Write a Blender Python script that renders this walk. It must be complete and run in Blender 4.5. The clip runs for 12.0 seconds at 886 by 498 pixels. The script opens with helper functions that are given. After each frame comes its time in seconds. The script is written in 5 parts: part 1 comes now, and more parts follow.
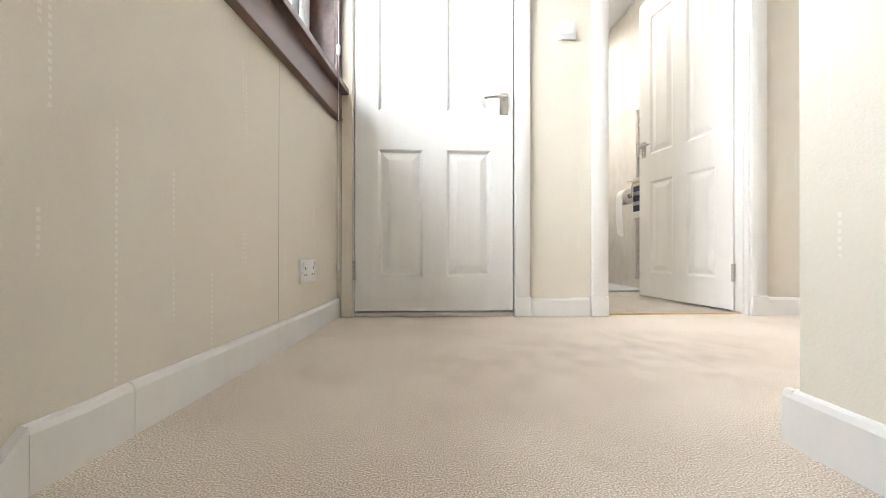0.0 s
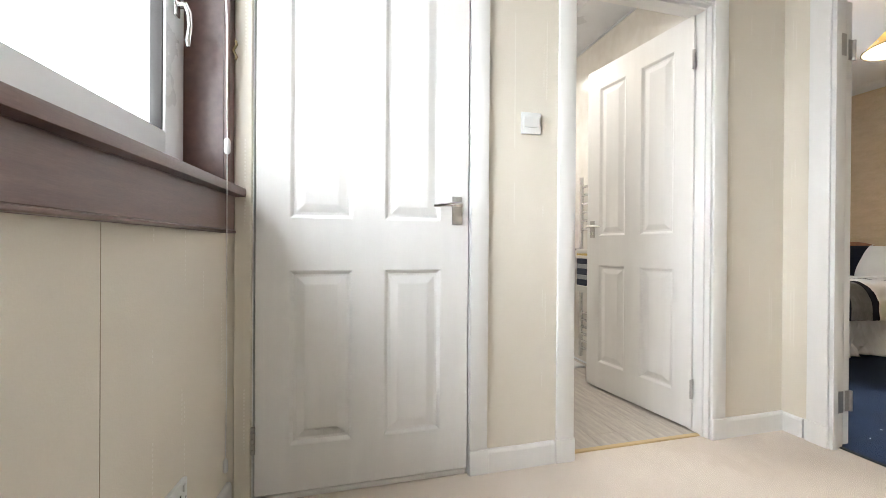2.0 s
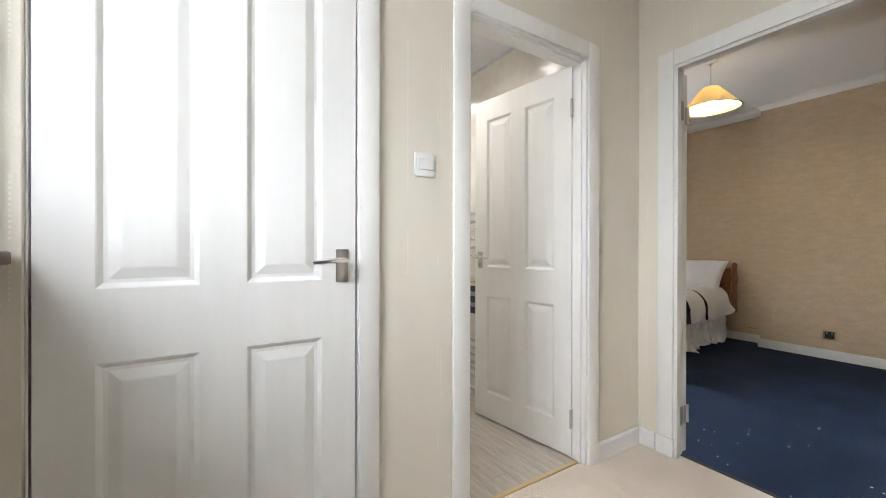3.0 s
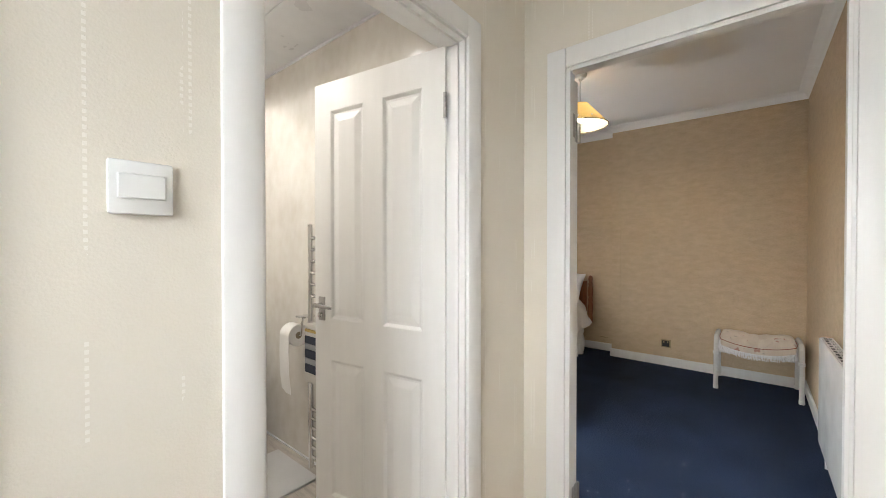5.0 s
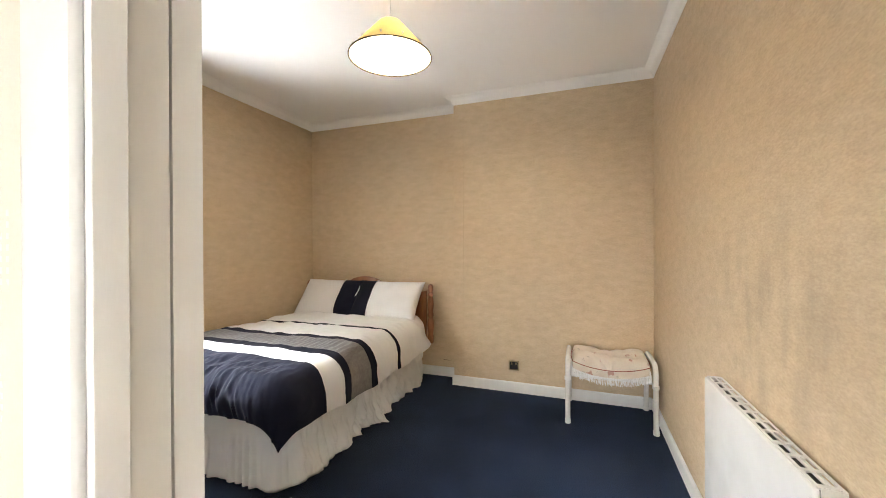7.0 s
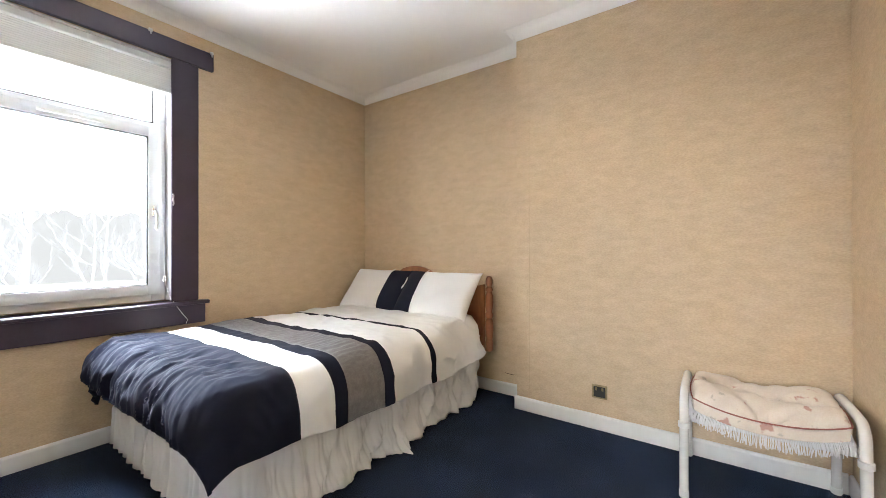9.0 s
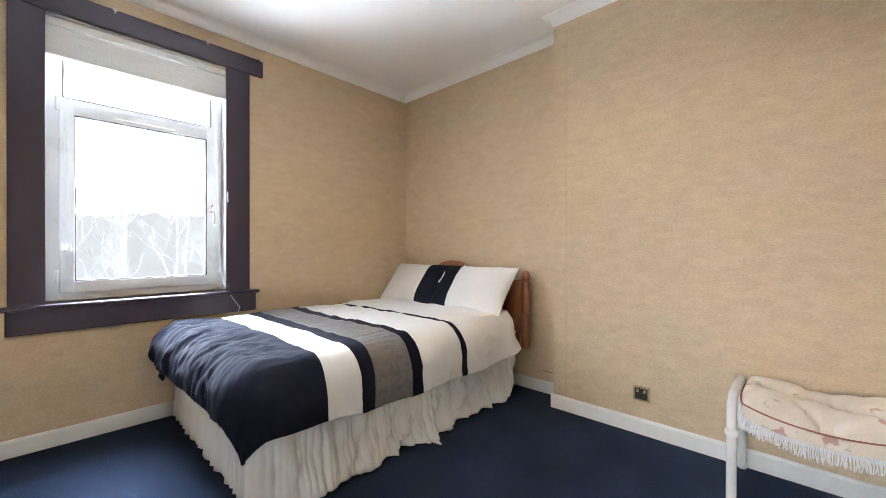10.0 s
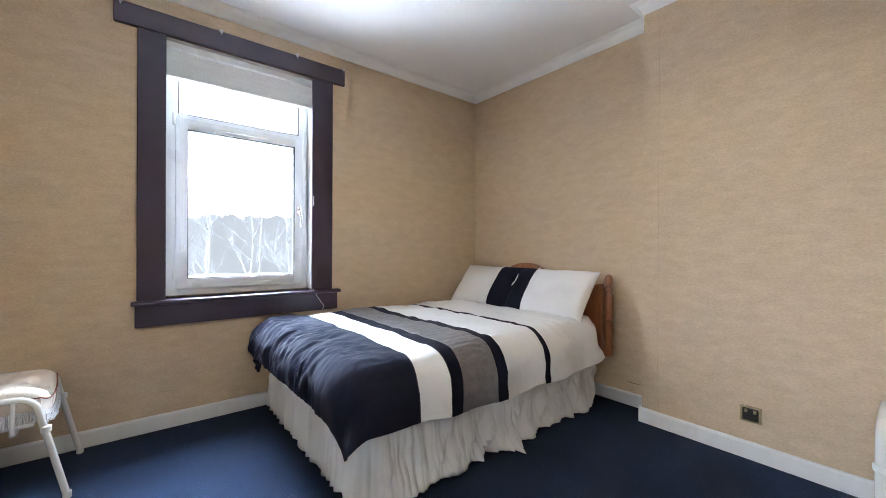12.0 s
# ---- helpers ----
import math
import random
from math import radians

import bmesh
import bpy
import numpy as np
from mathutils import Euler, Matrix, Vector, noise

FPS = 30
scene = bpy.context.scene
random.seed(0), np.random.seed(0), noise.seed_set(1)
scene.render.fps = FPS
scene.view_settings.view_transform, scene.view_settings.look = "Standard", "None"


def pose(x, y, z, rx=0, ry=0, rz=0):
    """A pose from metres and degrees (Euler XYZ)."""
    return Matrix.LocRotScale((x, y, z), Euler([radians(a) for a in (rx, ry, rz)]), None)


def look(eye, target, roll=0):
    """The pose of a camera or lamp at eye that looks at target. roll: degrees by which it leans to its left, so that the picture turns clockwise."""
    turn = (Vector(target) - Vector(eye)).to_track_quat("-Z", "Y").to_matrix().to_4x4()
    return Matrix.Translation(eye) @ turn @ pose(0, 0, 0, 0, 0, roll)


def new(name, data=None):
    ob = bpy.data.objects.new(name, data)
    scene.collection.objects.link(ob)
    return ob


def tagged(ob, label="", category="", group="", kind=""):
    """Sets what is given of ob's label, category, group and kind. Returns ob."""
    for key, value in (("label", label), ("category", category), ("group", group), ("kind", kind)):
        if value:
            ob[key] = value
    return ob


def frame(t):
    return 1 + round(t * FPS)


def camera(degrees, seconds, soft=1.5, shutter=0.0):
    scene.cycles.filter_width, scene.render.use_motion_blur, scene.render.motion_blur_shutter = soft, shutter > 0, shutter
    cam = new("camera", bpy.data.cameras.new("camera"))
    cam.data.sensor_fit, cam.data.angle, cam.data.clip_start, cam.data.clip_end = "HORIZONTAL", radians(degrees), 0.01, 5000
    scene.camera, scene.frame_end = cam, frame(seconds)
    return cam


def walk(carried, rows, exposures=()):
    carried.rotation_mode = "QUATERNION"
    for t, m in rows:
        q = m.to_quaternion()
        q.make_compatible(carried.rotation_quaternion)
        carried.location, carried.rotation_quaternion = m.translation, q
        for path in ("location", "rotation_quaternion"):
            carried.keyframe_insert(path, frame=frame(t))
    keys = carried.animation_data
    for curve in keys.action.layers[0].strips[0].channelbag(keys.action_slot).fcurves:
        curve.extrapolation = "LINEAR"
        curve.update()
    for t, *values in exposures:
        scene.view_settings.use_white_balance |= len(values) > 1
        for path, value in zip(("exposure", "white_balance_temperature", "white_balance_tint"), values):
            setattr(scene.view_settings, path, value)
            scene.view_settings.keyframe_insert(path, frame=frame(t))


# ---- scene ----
cam = camera(99.1, 12.0, soft=0.5)
PATH = [
    (0, (-0.194, 0.0, 0.313), (-0.113, 1.998, 0.319), 0.1),
    (0.5, (-0.204, 0.118, 0.446), (-0.119, 2.116, 0.45), 0.3),
    (1, (-0.211, 0.233, 0.601), (-0.067, 2.227, 0.597), 0.3),
    (1.5, (-0.21, 0.305, 0.733), (0.044, 2.289, 0.73), 0.4),
    (2, (-0.233, 0.401, 0.862), (0.254, 2.341, 0.856), 0.4),
    (2.5, (-0.241, 0.477, 0.983), (0.548, 2.315, 0.976), 0.2),
    (3, (-0.196, 0.576, 1.059), (0.857, 2.277, 1.053), 0.1),
    (5, (0.3, 0.998, 1.264), (1.847, 2.266, 1.243), -0.0),
    (5.5, (0.533, 1.061, 1.3), (2.236, 2.11, 1.274), -0.2),
    (6, (0.842, 1.091, 1.253), (2.665, 1.912, 1.244), -0.1),
    (6.5, (1.219, 1.131, 1.259), (3.095, 1.823, 1.246), -0.3),
    (7, (1.589, 1.161, 1.246), (3.469, 1.842, 1.238), -0.2),
    (9, (2.425, 1.143, 1.091), (4.057, 2.3, 1.097), -0.1),
    (9.5, (2.488, 1.081, 1.073), (4.013, 2.375, 1.073), -0.1),
    (10, (2.502, 1.05, 1.057), (3.961, 2.417, 1.055), 0.0),
    (10.5, (2.503, 1.025, 1.042), (3.913, 2.444, 1.044), 0.1),
    (11, (2.493, 1.038, 1.034), (3.868, 2.49, 1.039), 0.1),
    (11.5, (2.461, 1.094, 1.049), (3.797, 2.582, 1.049), 0.2),
    (12, (2.397, 1.182, 1.074), (3.652, 2.739, 1.07), 0.3),
]
EXPOSURES = [
    (0, 0.38, 6300, 10), (1, 0.20, 6300, 10), (2, 0.00, 6250, 10), (3, -0.32, 6200, 10), (5, -0.21, 6350, 10), (6, 0.02, 6450, 10),
    (7, 0.58, 6600, 10), (9, 0.84, 6050, 10), (10.5, 0.66, 5800, 10), (12, 0.49, 5500, 10),
]
walk(cam, [(t, look(eye, target, roll)) for t, eye, target, roll in PATH], EXPOSURES)

# ---- world and large lights ----
world = bpy.data.worlds.new("overcast")
scene.world = world
world.use_nodes = True
_n, _l = world.node_tree.nodes, world.node_tree.links
_sky = _n.new("ShaderNodeTexSky")
_sky.sky_type, _sky.sun_disc, _sky.sun_elevation, _sky.sun_rotation = "NISHITA", False, radians(38), radians(-35)
_sky.air_density, _sky.dust_density = 1.0, 4.0
_l.new(_sky.outputs[0], _n["Background"].inputs[0])
_n["Background"].inputs[1].default_value = 0.12

def lamp(name, kind, m, energy, colour=(1, 1, 1), **kw):
    data = bpy.data.lights.new(name, kind)
    data.energy, data.color = energy, colour
    for k, v in kw.items():
        if k == "size": data.size = v
        if k == "size_y": data.shape, data.size_y = "RECTANGLE", v
        if k == "radius": data.shadow_soft_size = v
        if k == "angle": data.angle = v
        if k == "spot": data.spot_size, data.spot_blend = v, 0.6
    ob = new(name, data)
    ob.matrix_world = m
    return ob

LEFT = pose(-0.615, 1.772, 0, 0, 0, 90 - 4.4)      # the stair window's wall: x towards the corner, y out of the house
lamp("sun", "SUN", look((0, 0, 0), (0.45, -0.65, -0.62)), 0.8, (1, 0.97, 0.92), angle=radians(15))
lamp("stair_window_light", "AREA", LEFT @ look((-0.72, 2.5, 3.15), (-0.60, 0.0, 1.60)), 570, (0.96, 0.98, 1.0), size=4.5, size_y=4.0)
# added fill: unseen lamp low outside, aimed up to lift the landing ceiling
lamp("stair_ground_fill", "AREA", LEFT @ look((-0.55, 2.6, -0.9), (-0.60, 0.0, 1.75)), 680, (0.97, 0.98, 0.98), size=4.5, size_y=2.0)
lamp("bedroom_window_light", "AREA", look((4.45, 6.2, 4.2), (3.7, 4.2, 3.18)), 3000, (0.87, 0.95, 1.0), size=5.2, size_y=3.6)
# added fill below view, standing for ground bounce on the bedroom ceiling
lamp("bedroom_ground_fill", "AREA", look((3.4, 6.6, -0.9), (3.55, 3.9, 1.75)), 850, (0.94, 0.97, 1.0), size=6.0, size_y=2.4)
lamp("pendant_bulb_light", "POINT", pose(3.28, 2.05, 2.225), 11, (1, 0.80, 0.54), radius=0.03)

# ---- materials ----
def mat(name, col, col2=None, rough=0.5, metal=0.0, scale=6.0, stretch=(1, 1, 1), bump=0.15, bscale=150.0, depth=0.002, fine=0.12, sheen=0.0, coat=0.0, glow=None, grain=0.0):
    m = bpy.data.materials.new(name)
    m.use_nodes = True
    n, l = m.node_tree.nodes, m.node_tree.links
    b = n["Principled BSDF"]
    b.inputs["Roughness"].default_value, b.inputs["Metallic"].default_value = rough, metal
    b.inputs["Sheen Weight"].default_value, b.inputs["Coat Weight"].default_value = sheen, coat
    tc, mp = n.new("ShaderNodeTexCoord"), n.new("ShaderNodeMapping")
    mp.inputs["Scale"].default_value = stretch
    l.new(tc.outputs["Object"], mp.inputs[0])
    big, small = n.new("ShaderNodeTexNoise"), n.new("ShaderNodeTexNoise")
    big.inputs["Scale"].default_value, big.inputs["Detail"].default_value = scale, 5
    small.inputs["Scale"].default_value, small.inputs["Detail"].default_value = bscale, 3
    l.new(mp.outputs[0], big.inputs[0]), l.new(mp.outputs[0], small.inputs[0])
    ramp = n.new("ShaderNodeValToRGB")
    c2 = col2 or tuple(c * 0.9 for c in col)
    ramp.color_ramp.elements[0].position, ramp.color_ramp.elements[1].position = 0.3, 0.7
    ramp.color_ramp.elements[0].color, ramp.color_ramp.elements[1].color = (*c2, 1), (*col, 1)
    l.new(big.outputs[0], ramp.inputs[0])
    mix = n.new("ShaderNodeMix")
    mix.data_type, mix.blend_type = "RGBA", "OVERLAY"
    mix.inputs[0].default_value = fine
    l.new(ramp.outputs[0], mix.inputs[6]), l.new(small.outputs[0], mix.inputs[7])
    if grain:
        gr, gm = n.new("ShaderNodeMapRange"), n.new("ShaderNodeMix")
        gr.inputs[1].default_value, gr.inputs[2].default_value, gr.inputs[3].default_value, gr.inputs[4].default_value = 0.32, 0.68, 1 - grain, 1 + grain * 0.6
        gm.data_type, gm.blend_type = "RGBA", "MULTIPLY"
        gm.inputs[0].default_value = 1
        l.new(small.outputs[0], gr.inputs[0]), l.new(mix.outputs[2], gm.inputs[6]), l.new(gr.outputs[0], gm.inputs[7])
        mix = gm
    l.new(mix.outputs[2], b.inputs["Base Color"])
    if bump:
        bp = n.new("ShaderNodeBump")
        bp.inputs["Strength"].default_value, bp.inputs["Distance"].default_value = bump, depth
        l.new(small.outputs[0], bp.inputs["Height"]), l.new(bp.outputs[0], b.inputs["Normal"])
    rr = n.new("ShaderNodeMapRange")
    rr.inputs[3].default_value, rr.inputs[4].default_value = max(0.02, rough - 0.06), min(1, rough + 0.08)
    l.new(big.outputs[0], rr.inputs[0]), l.new(rr.outputs[0], b.inputs["Roughness"])
    if glow:
        b.inputs["Emission Color"].default_value, b.inputs["Emission Strength"].default_value = (*glow[0], 1), glow[1]
    return m


def add_dotted_lines(m, step=0.24, tint=(1.0, 0.98, 0.94)):
    """Embossed dotted lines that run down the landing's wallpaper in broken lengths."""
    n, l = m.node_tree.nodes, m.node_tree.links
    b = n["Principled BSDF"]
    geo = n.new("ShaderNodeNewGeometry")
    sp, sn = n.new("ShaderNodeSeparateXYZ"), n.new("ShaderNodeSeparateXYZ")
    l.new(geo.outputs["Position"], sp.inputs[0]), l.new(geo.outputs["Normal"], sn.inputs[0])

    def f(op, a, c, k=None):
        q = n.new("ShaderNodeMath")
        q.operation = op
        for i, v in enumerate((a, c, k)):
            if v is None: continue
            if isinstance(v, (int, float)): q.inputs[i].default_value = v
            else: l.new(v, q.inputs[i])
        return q.outputs[0]
    ax = f("GREATER_THAN", f("ABSOLUTE", sn.outputs[0], 0), 0.7)
    u = f("ADD", f("MULTIPLY", sp.outputs[1], ax), f("MULTIPLY", sp.outputs[0], f("SUBTRACT", 1.0, ax)))
    fr = f("FRACT", f("DIVIDE", u, step), 0)
    line = 0.0
    for c in (0.18, 0.235, 0.66):
        near = f("LESS_THAN", f("ABSOLUTE", f("SUBTRACT", fr, c), 0), 0.011)
        line = f("MAXIMUM", line, near)
    dots = f("GREATER_THAN", f("SINE", f("MULTIPLY", sp.outputs[2], 520.0), 0), -0.2)
    cx = n.new("ShaderNodeCombineXYZ")
    l.new(f("MULTIPLY", u, 9.0), cx.inputs[0]), l.new(f("MULTIPLY", sp.outputs[2], 2.4), cx.inputs[2])
    ns = n.new("ShaderNodeTexNoise")
    ns.inputs["Scale"].default_value = 1.5
    l.new(cx.outputs[0], ns.inputs[0])
    mask = f("MULTIPLY", f("MULTIPLY", line, dots), f("GREATER_THAN", ns.outputs[0], 0.56))
    mx = n.new("ShaderNodeMix")
    mx.data_type = "RGBA"
    old = b.inputs["Base Color"].links[0].from_socket
    l.new(f("MULTIPLY", mask, 0.30), mx.inputs[0]), l.new(old, mx.inputs[6])
    mx.inputs[7].default_value = (*tint, 1)
    l.new(mx.outputs[2], b.inputs["Base Color"])
    bp = n.new("ShaderNodeBump")
    bp.inputs["Strength"].default_value, bp.inputs["Distance"].default_value = 0.5, 0.002
    l.new(mask, bp.inputs["Height"])
    l.new(b.inputs["Normal"].links[0].from_socket, bp.inputs["Normal"]), l.new(bp.outputs[0], b.inputs["Normal"])
    return m


def glass_mat(name):
    m = bpy.data.materials.new(name)
    m.use_nodes = True
    b = m.node_tree.nodes["Principled BSDF"]
    b.inputs["Transmission Weight"].default_value, b.inputs["Roughness"].default_value, b.inputs["IOR"].default_value = 1, 0.0, 1.02
    return m


def translucent(m, share):
    """Thin cloth that lets part of the light through."""
    n, l = m.node_tree.nodes, m.node_tree.links
    b, out = n["Principled BSDF"], n["Material Output"]
    t, mx = n.new("ShaderNodeBsdfTranslucent"), n.new("ShaderNodeMixShader")
    l.new(b.inputs["Base Color"].links[0].from_socket, t.inputs[0])
    mx.inputs[0].default_value = share
    l.new(b.outputs[0], mx.inputs[1]), l.new(t.outputs[0], mx.inputs[2]), l.new(mx.outputs[0], out.inputs[0])
    return m


CREAM = add_dotted_lines(mat("landing_wallpaper", (0.75, 0.70, 0.61), (0.71, 0.655, 0.56), 0.75, scale=2.5, bump=0.25, bscale=220, fine=0.06))
TAN = mat("bedroom_wallpaper", (0.65, 0.505, 0.34), (0.57, 0.435, 0.28), 0.7, scale=11, stretch=(1, 1, 2.4), bump=0.12, bscale=85, fine=0.16, grain=0.045)
WHITE = mat("white_gloss_paint", (0.82, 0.81, 0.79), (0.78, 0.77, 0.75), 0.32, scale=3, stretch=(6, 6, 0.6), bump=0.1, bscale=70, depth=0.001, fine=0.04)
UPVC = mat("white_window_plastic", (0.76, 0.77, 0.79), None, 0.28, bump=0.02, fine=0.02)
CEIL = mat("ceiling_paint", (0.90, 0.89, 0.87), (0.87, 0.86, 0.84), 0.85, scale=1.5, bump=0.25, bscale=120, fine=0.06)
BEIGE = mat("beige_carpet", (0.75, 0.66, 0.565), (0.65, 0.555, 0.465), 1.0, scale=3.0, bump=0.8, bscale=400, depth=0.0015, fine=0.6, sheen=0.15, grain=0.42)
NAVY = mat("navy_carpet", (0.031, 0.047, 0.090), (0.021, 0.030, 0.056), 1.0, scale=3, bump=1.0, bscale=200, depth=0.008, fine=0.6, grain=0.85)
BROWN = mat("brown_stained_wood", (0.17, 0.10, 0.085), (0.12, 0.07, 0.06), 0.34, scale=5, stretch=(1, 8, 8), bump=0.15, bscale=60, fine=0.2, coat=0.2)
PURPLE = mat("dark_plum_paint", (0.054, 0.038, 0.060), (0.040, 0.028, 0.046), 0.33, scale=4, bump=0.12, bscale=80, fine=0.12)
MARBLE = mat("marble_effect_panel", (0.79, 0.755, 0.70), (0.68, 0.64, 0.58), 0.16, scale=3.2, stretch=(1, 1, 0.7), bump=0.0, bscale=14, fine=0.3)
CHROME = mat("polished_chrome", (0.80, 0.80, 0.80), None, 0.10, 1.0, bump=0.0, fine=0.0)
STEEL = mat("brushed_steel", (0.52, 0.50, 0.48), None, 0.35, 1.0, bump=0.05, fine=0.1)
PINE = mat("varnished_pine", (0.34, 0.135, 0.055), (0.23, 0.085, 0.035), 0.3, scale=5, stretch=(8, 8, 1), bump=0.05, fine=0.25, coat=0.4)
LINEN = mat("white_bed_linen", (0.87, 0.865, 0.86), (0.83, 0.825, 0.82), 0.9, scale=4, bump=0.2, bscale=260, fine=0.06, sheen=0.2)
SKIRT = mat("ivory_valance_cotton", (0.85, 0.845, 0.835), (0.80, 0.795, 0.785), 0.9, scale=5, bump=0.2, bscale=240, fine=0.06, sheen=0.2)
BLACK = mat("black_satin_cloth", (0.015, 0.016, 0.031), (0.010, 0.011, 0.023), 0.88, scale=6, bump=0.15, bscale=240, fine=0.1, sheen=0.03)
GREY = mat("grey_quilted_cloth", (0.21, 0.20, 0.195), (0.15, 0.14, 0.14), 0.6, scale=30, stretch=(1, 4, 1), bump=0.4, bscale=120, depth=0.003, fine=0.2, sheen=0.1)
FLORAL = mat("faded_floral_cotton", (0.74, 0.66, 0.56), (0.66, 0.56, 0.47), 0.9, scale=14, bump=0.2, bscale=180, fine=0.15, sheen=0.2)


def add_print(m, colour, scale, above, strength):
    """Scattered printed blotches."""
    n, l = m.node_tree.nodes, m.node_tree.links
    b, tc, ns, mr, mx = n["Principled BSDF"], n.new("ShaderNodeTexCoord"), n.new("ShaderNodeTexNoise"), n.new("ShaderNodeMapRange"), n.new("ShaderNodeMix")
    ns.inputs["Scale"].default_value, ns.inputs["Detail"].default_value = scale, 3
    l.new(tc.outputs["Object"], ns.inputs[0]), l.new(ns.outputs[0], mr.inputs[0])
    mr.inputs[1].default_value, mr.inputs[2].default_value, mr.inputs[4].default_value = above, above + 0.04, strength
    mx.data_type = "RGBA"
    l.new(mr.outputs[0], mx.inputs[0]), l.new(b.inputs["Base Color"].links[0].from_socket, mx.inputs[6])
    mx.inputs[7].default_value = (*colour, 1)
    l.new(mx.outputs[2], b.inputs["Base Color"])


for _cloth, _spec in ((BLACK, 0.10), (NAVY, 0.08), (BEIGE, 0.1)):
    _cloth.node_tree.nodes["Principled BSDF"].inputs["Specular IOR Level"].default_value = _spec
add_print(BEIGE, (0.46, 0.37, 0.29), 2.6, 0.60, 0.22)
add_print(FLORAL, (0.45, 0.17, 0.13), 13, 0.64, 0.7)
add_print(FLORAL, (0.33, 0.30, 0.24), 21, 0.66, 0.5)
PIPING = mat("dusky_red_piping", (0.36, 0.13, 0.10), None, 0.8, fine=0.1)
ENAMEL = mat("white_enamel", (0.80, 0.79, 0.76), None, 0.22, bump=0.03, fine=0.03)
CERAMIC = mat("white_ceramic", (0.83, 0.83, 0.82), None, 0.07, bump=0.0, fine=0.0, coat=0.5)
PAPER = mat("toilet_tissue", (0.84, 0.83, 0.81), None, 0.95, bump=0.3, bscale=120)
DARK = mat("dark_recess", (0.03, 0.028, 0.026), None, 0.8)
BRASS = mat("antique_brass", (0.46, 0.37, 0.22), (0.30, 0.23, 0.12), 0.35, 0.8, scale=30, fine=0.2)
OAKSTRIP = mat("pale_wood_strip", (0.60, 0.44, 0.22), None, 0.4, stretch=(1, 8, 8))
PLASTIC = mat("white_plastic", (0.80, 0.80, 0.78), None, 0.3, bump=0.02, fine=0.02)
BLIND = translucent(mat("cream_blind_fabric", (0.78, 0.77, 0.74), None, 0.85, stretch=(1, 1, 14), scale=5, bump=0.1, bscale=60, fine=0.05), 0.08)
PLANK = mat("grey_oak_vinyl", (0.54, 0.49, 0.42), (0.36, 0.32, 0.275), 0.42, scale=5, stretch=(9, 1, 1), bump=0.12, bscale=40, fine=0.3)
MATWHITE = mat("white_bath_mat", (0.70, 0.69, 0.67), None, 1.0, bump=1.0, bscale=260, depth=0.008, fine=0.4)
BARK = mat("pale_bark", (0.33, 0.325, 0.32), (0.24, 0.235, 0.23), 0.9, scale=3)
GRASS = mat("winter_grass", (0.32, 0.31, 0.26), (0.24, 0.23, 0.19), 1.0, scale=0.6)


def add_scuffs(m, centre, size, strength=0.5):
    """Grey rubbed patches with soft uneven outlines round a place on a wall."""
    n, l = m.node_tree.nodes, m.node_tree.links
    b = n["Principled BSDF"]
    geo, mp, ln, ns = n.new("ShaderNodeNewGeometry"), n.new("ShaderNodeMapping"), n.new("ShaderNodeVectorMath"), n.new("ShaderNodeTexNoise")
    mp.vector_type = "POINT"
    mp.inputs["Location"].default_value = [-c / s for c, s in zip(centre, size)]
    mp.inputs["Scale"].default_value = [1 / s for s in size]
    ln.operation = "LENGTH"
    ns.inputs["Scale"].default_value, ns.inputs["Detail"].default_value = 9, 5
    l.new(geo.outputs["Position"], mp.inputs[0]), l.new(mp.outputs[0], ln.inputs[0])
    st = n.new("ShaderNodeMapping")
    st.inputs["Scale"].default_value = (1.3, 1, 0.45)
    l.new(geo.outputs["Position"], st.inputs[0]), l.new(st.outputs[0], ns.inputs[0])
    fade, spot, mul, mx = n.new("ShaderNodeMapRange"), n.new("ShaderNodeMapRange"), n.new("ShaderNodeMath"), n.new("ShaderNodeMix")
    fade.inputs[1].default_value, fade.inputs[2].default_value, fade.inputs[3].default_value, fade.inputs[4].default_value = 0.3, 1.0, strength, 0
    spot.inputs[1].default_value, spot.inputs[2].default_value = 0.40, 0.72
    l.new(ln.outputs["Value"], fade.inputs[0]), l.new(ns.outputs[0], spot.inputs[0])
    mul.operation = "MULTIPLY"
    l.new(fade.outputs[0], mul.inputs[0]), l.new(spot.outputs[0], mul.inputs[1])
    mx.data_type = "RGBA"
    l.new(mul.outputs[0], mx.inputs[0]), l.new(b.inputs["Base Color"].links[0].from_socket, mx.inputs[6])
    mx.inputs[7].default_value = (0.16, 0.13, 0.10, 1)
    l.new(mx.outputs[2], b.inputs["Base Color"])
    return m


TANSCUFF = TAN.copy()
TANSCUFF.name = "scuffed_bedroom_wallpaper"
add_scuffs(TANSCUFF, (2.95, 0.63, 1.0), (0.6, 1, 0.5), 0.32)
add_scuffs(BEIGE, (0.50, 1.12, 0), (0.55, 0.40, 1), 0.34)
add_scuffs(BEIGE, (0.0, 1.0, 0), (0.35, 0.4, 1), 0.22)
GLASS = glass_mat("window_glass")
MIRROR = mat("mirror_silver", (0.90, 0.90, 0.90), (0.90, 0.90, 0.90), 0.02, 1.0, bump=0, fine=0)
SHADE = mat("yellow_shade_fabric", (0.86, 0.68, 0.36), (0.80, 0.62, 0.32), 0.85, fine=0.1)


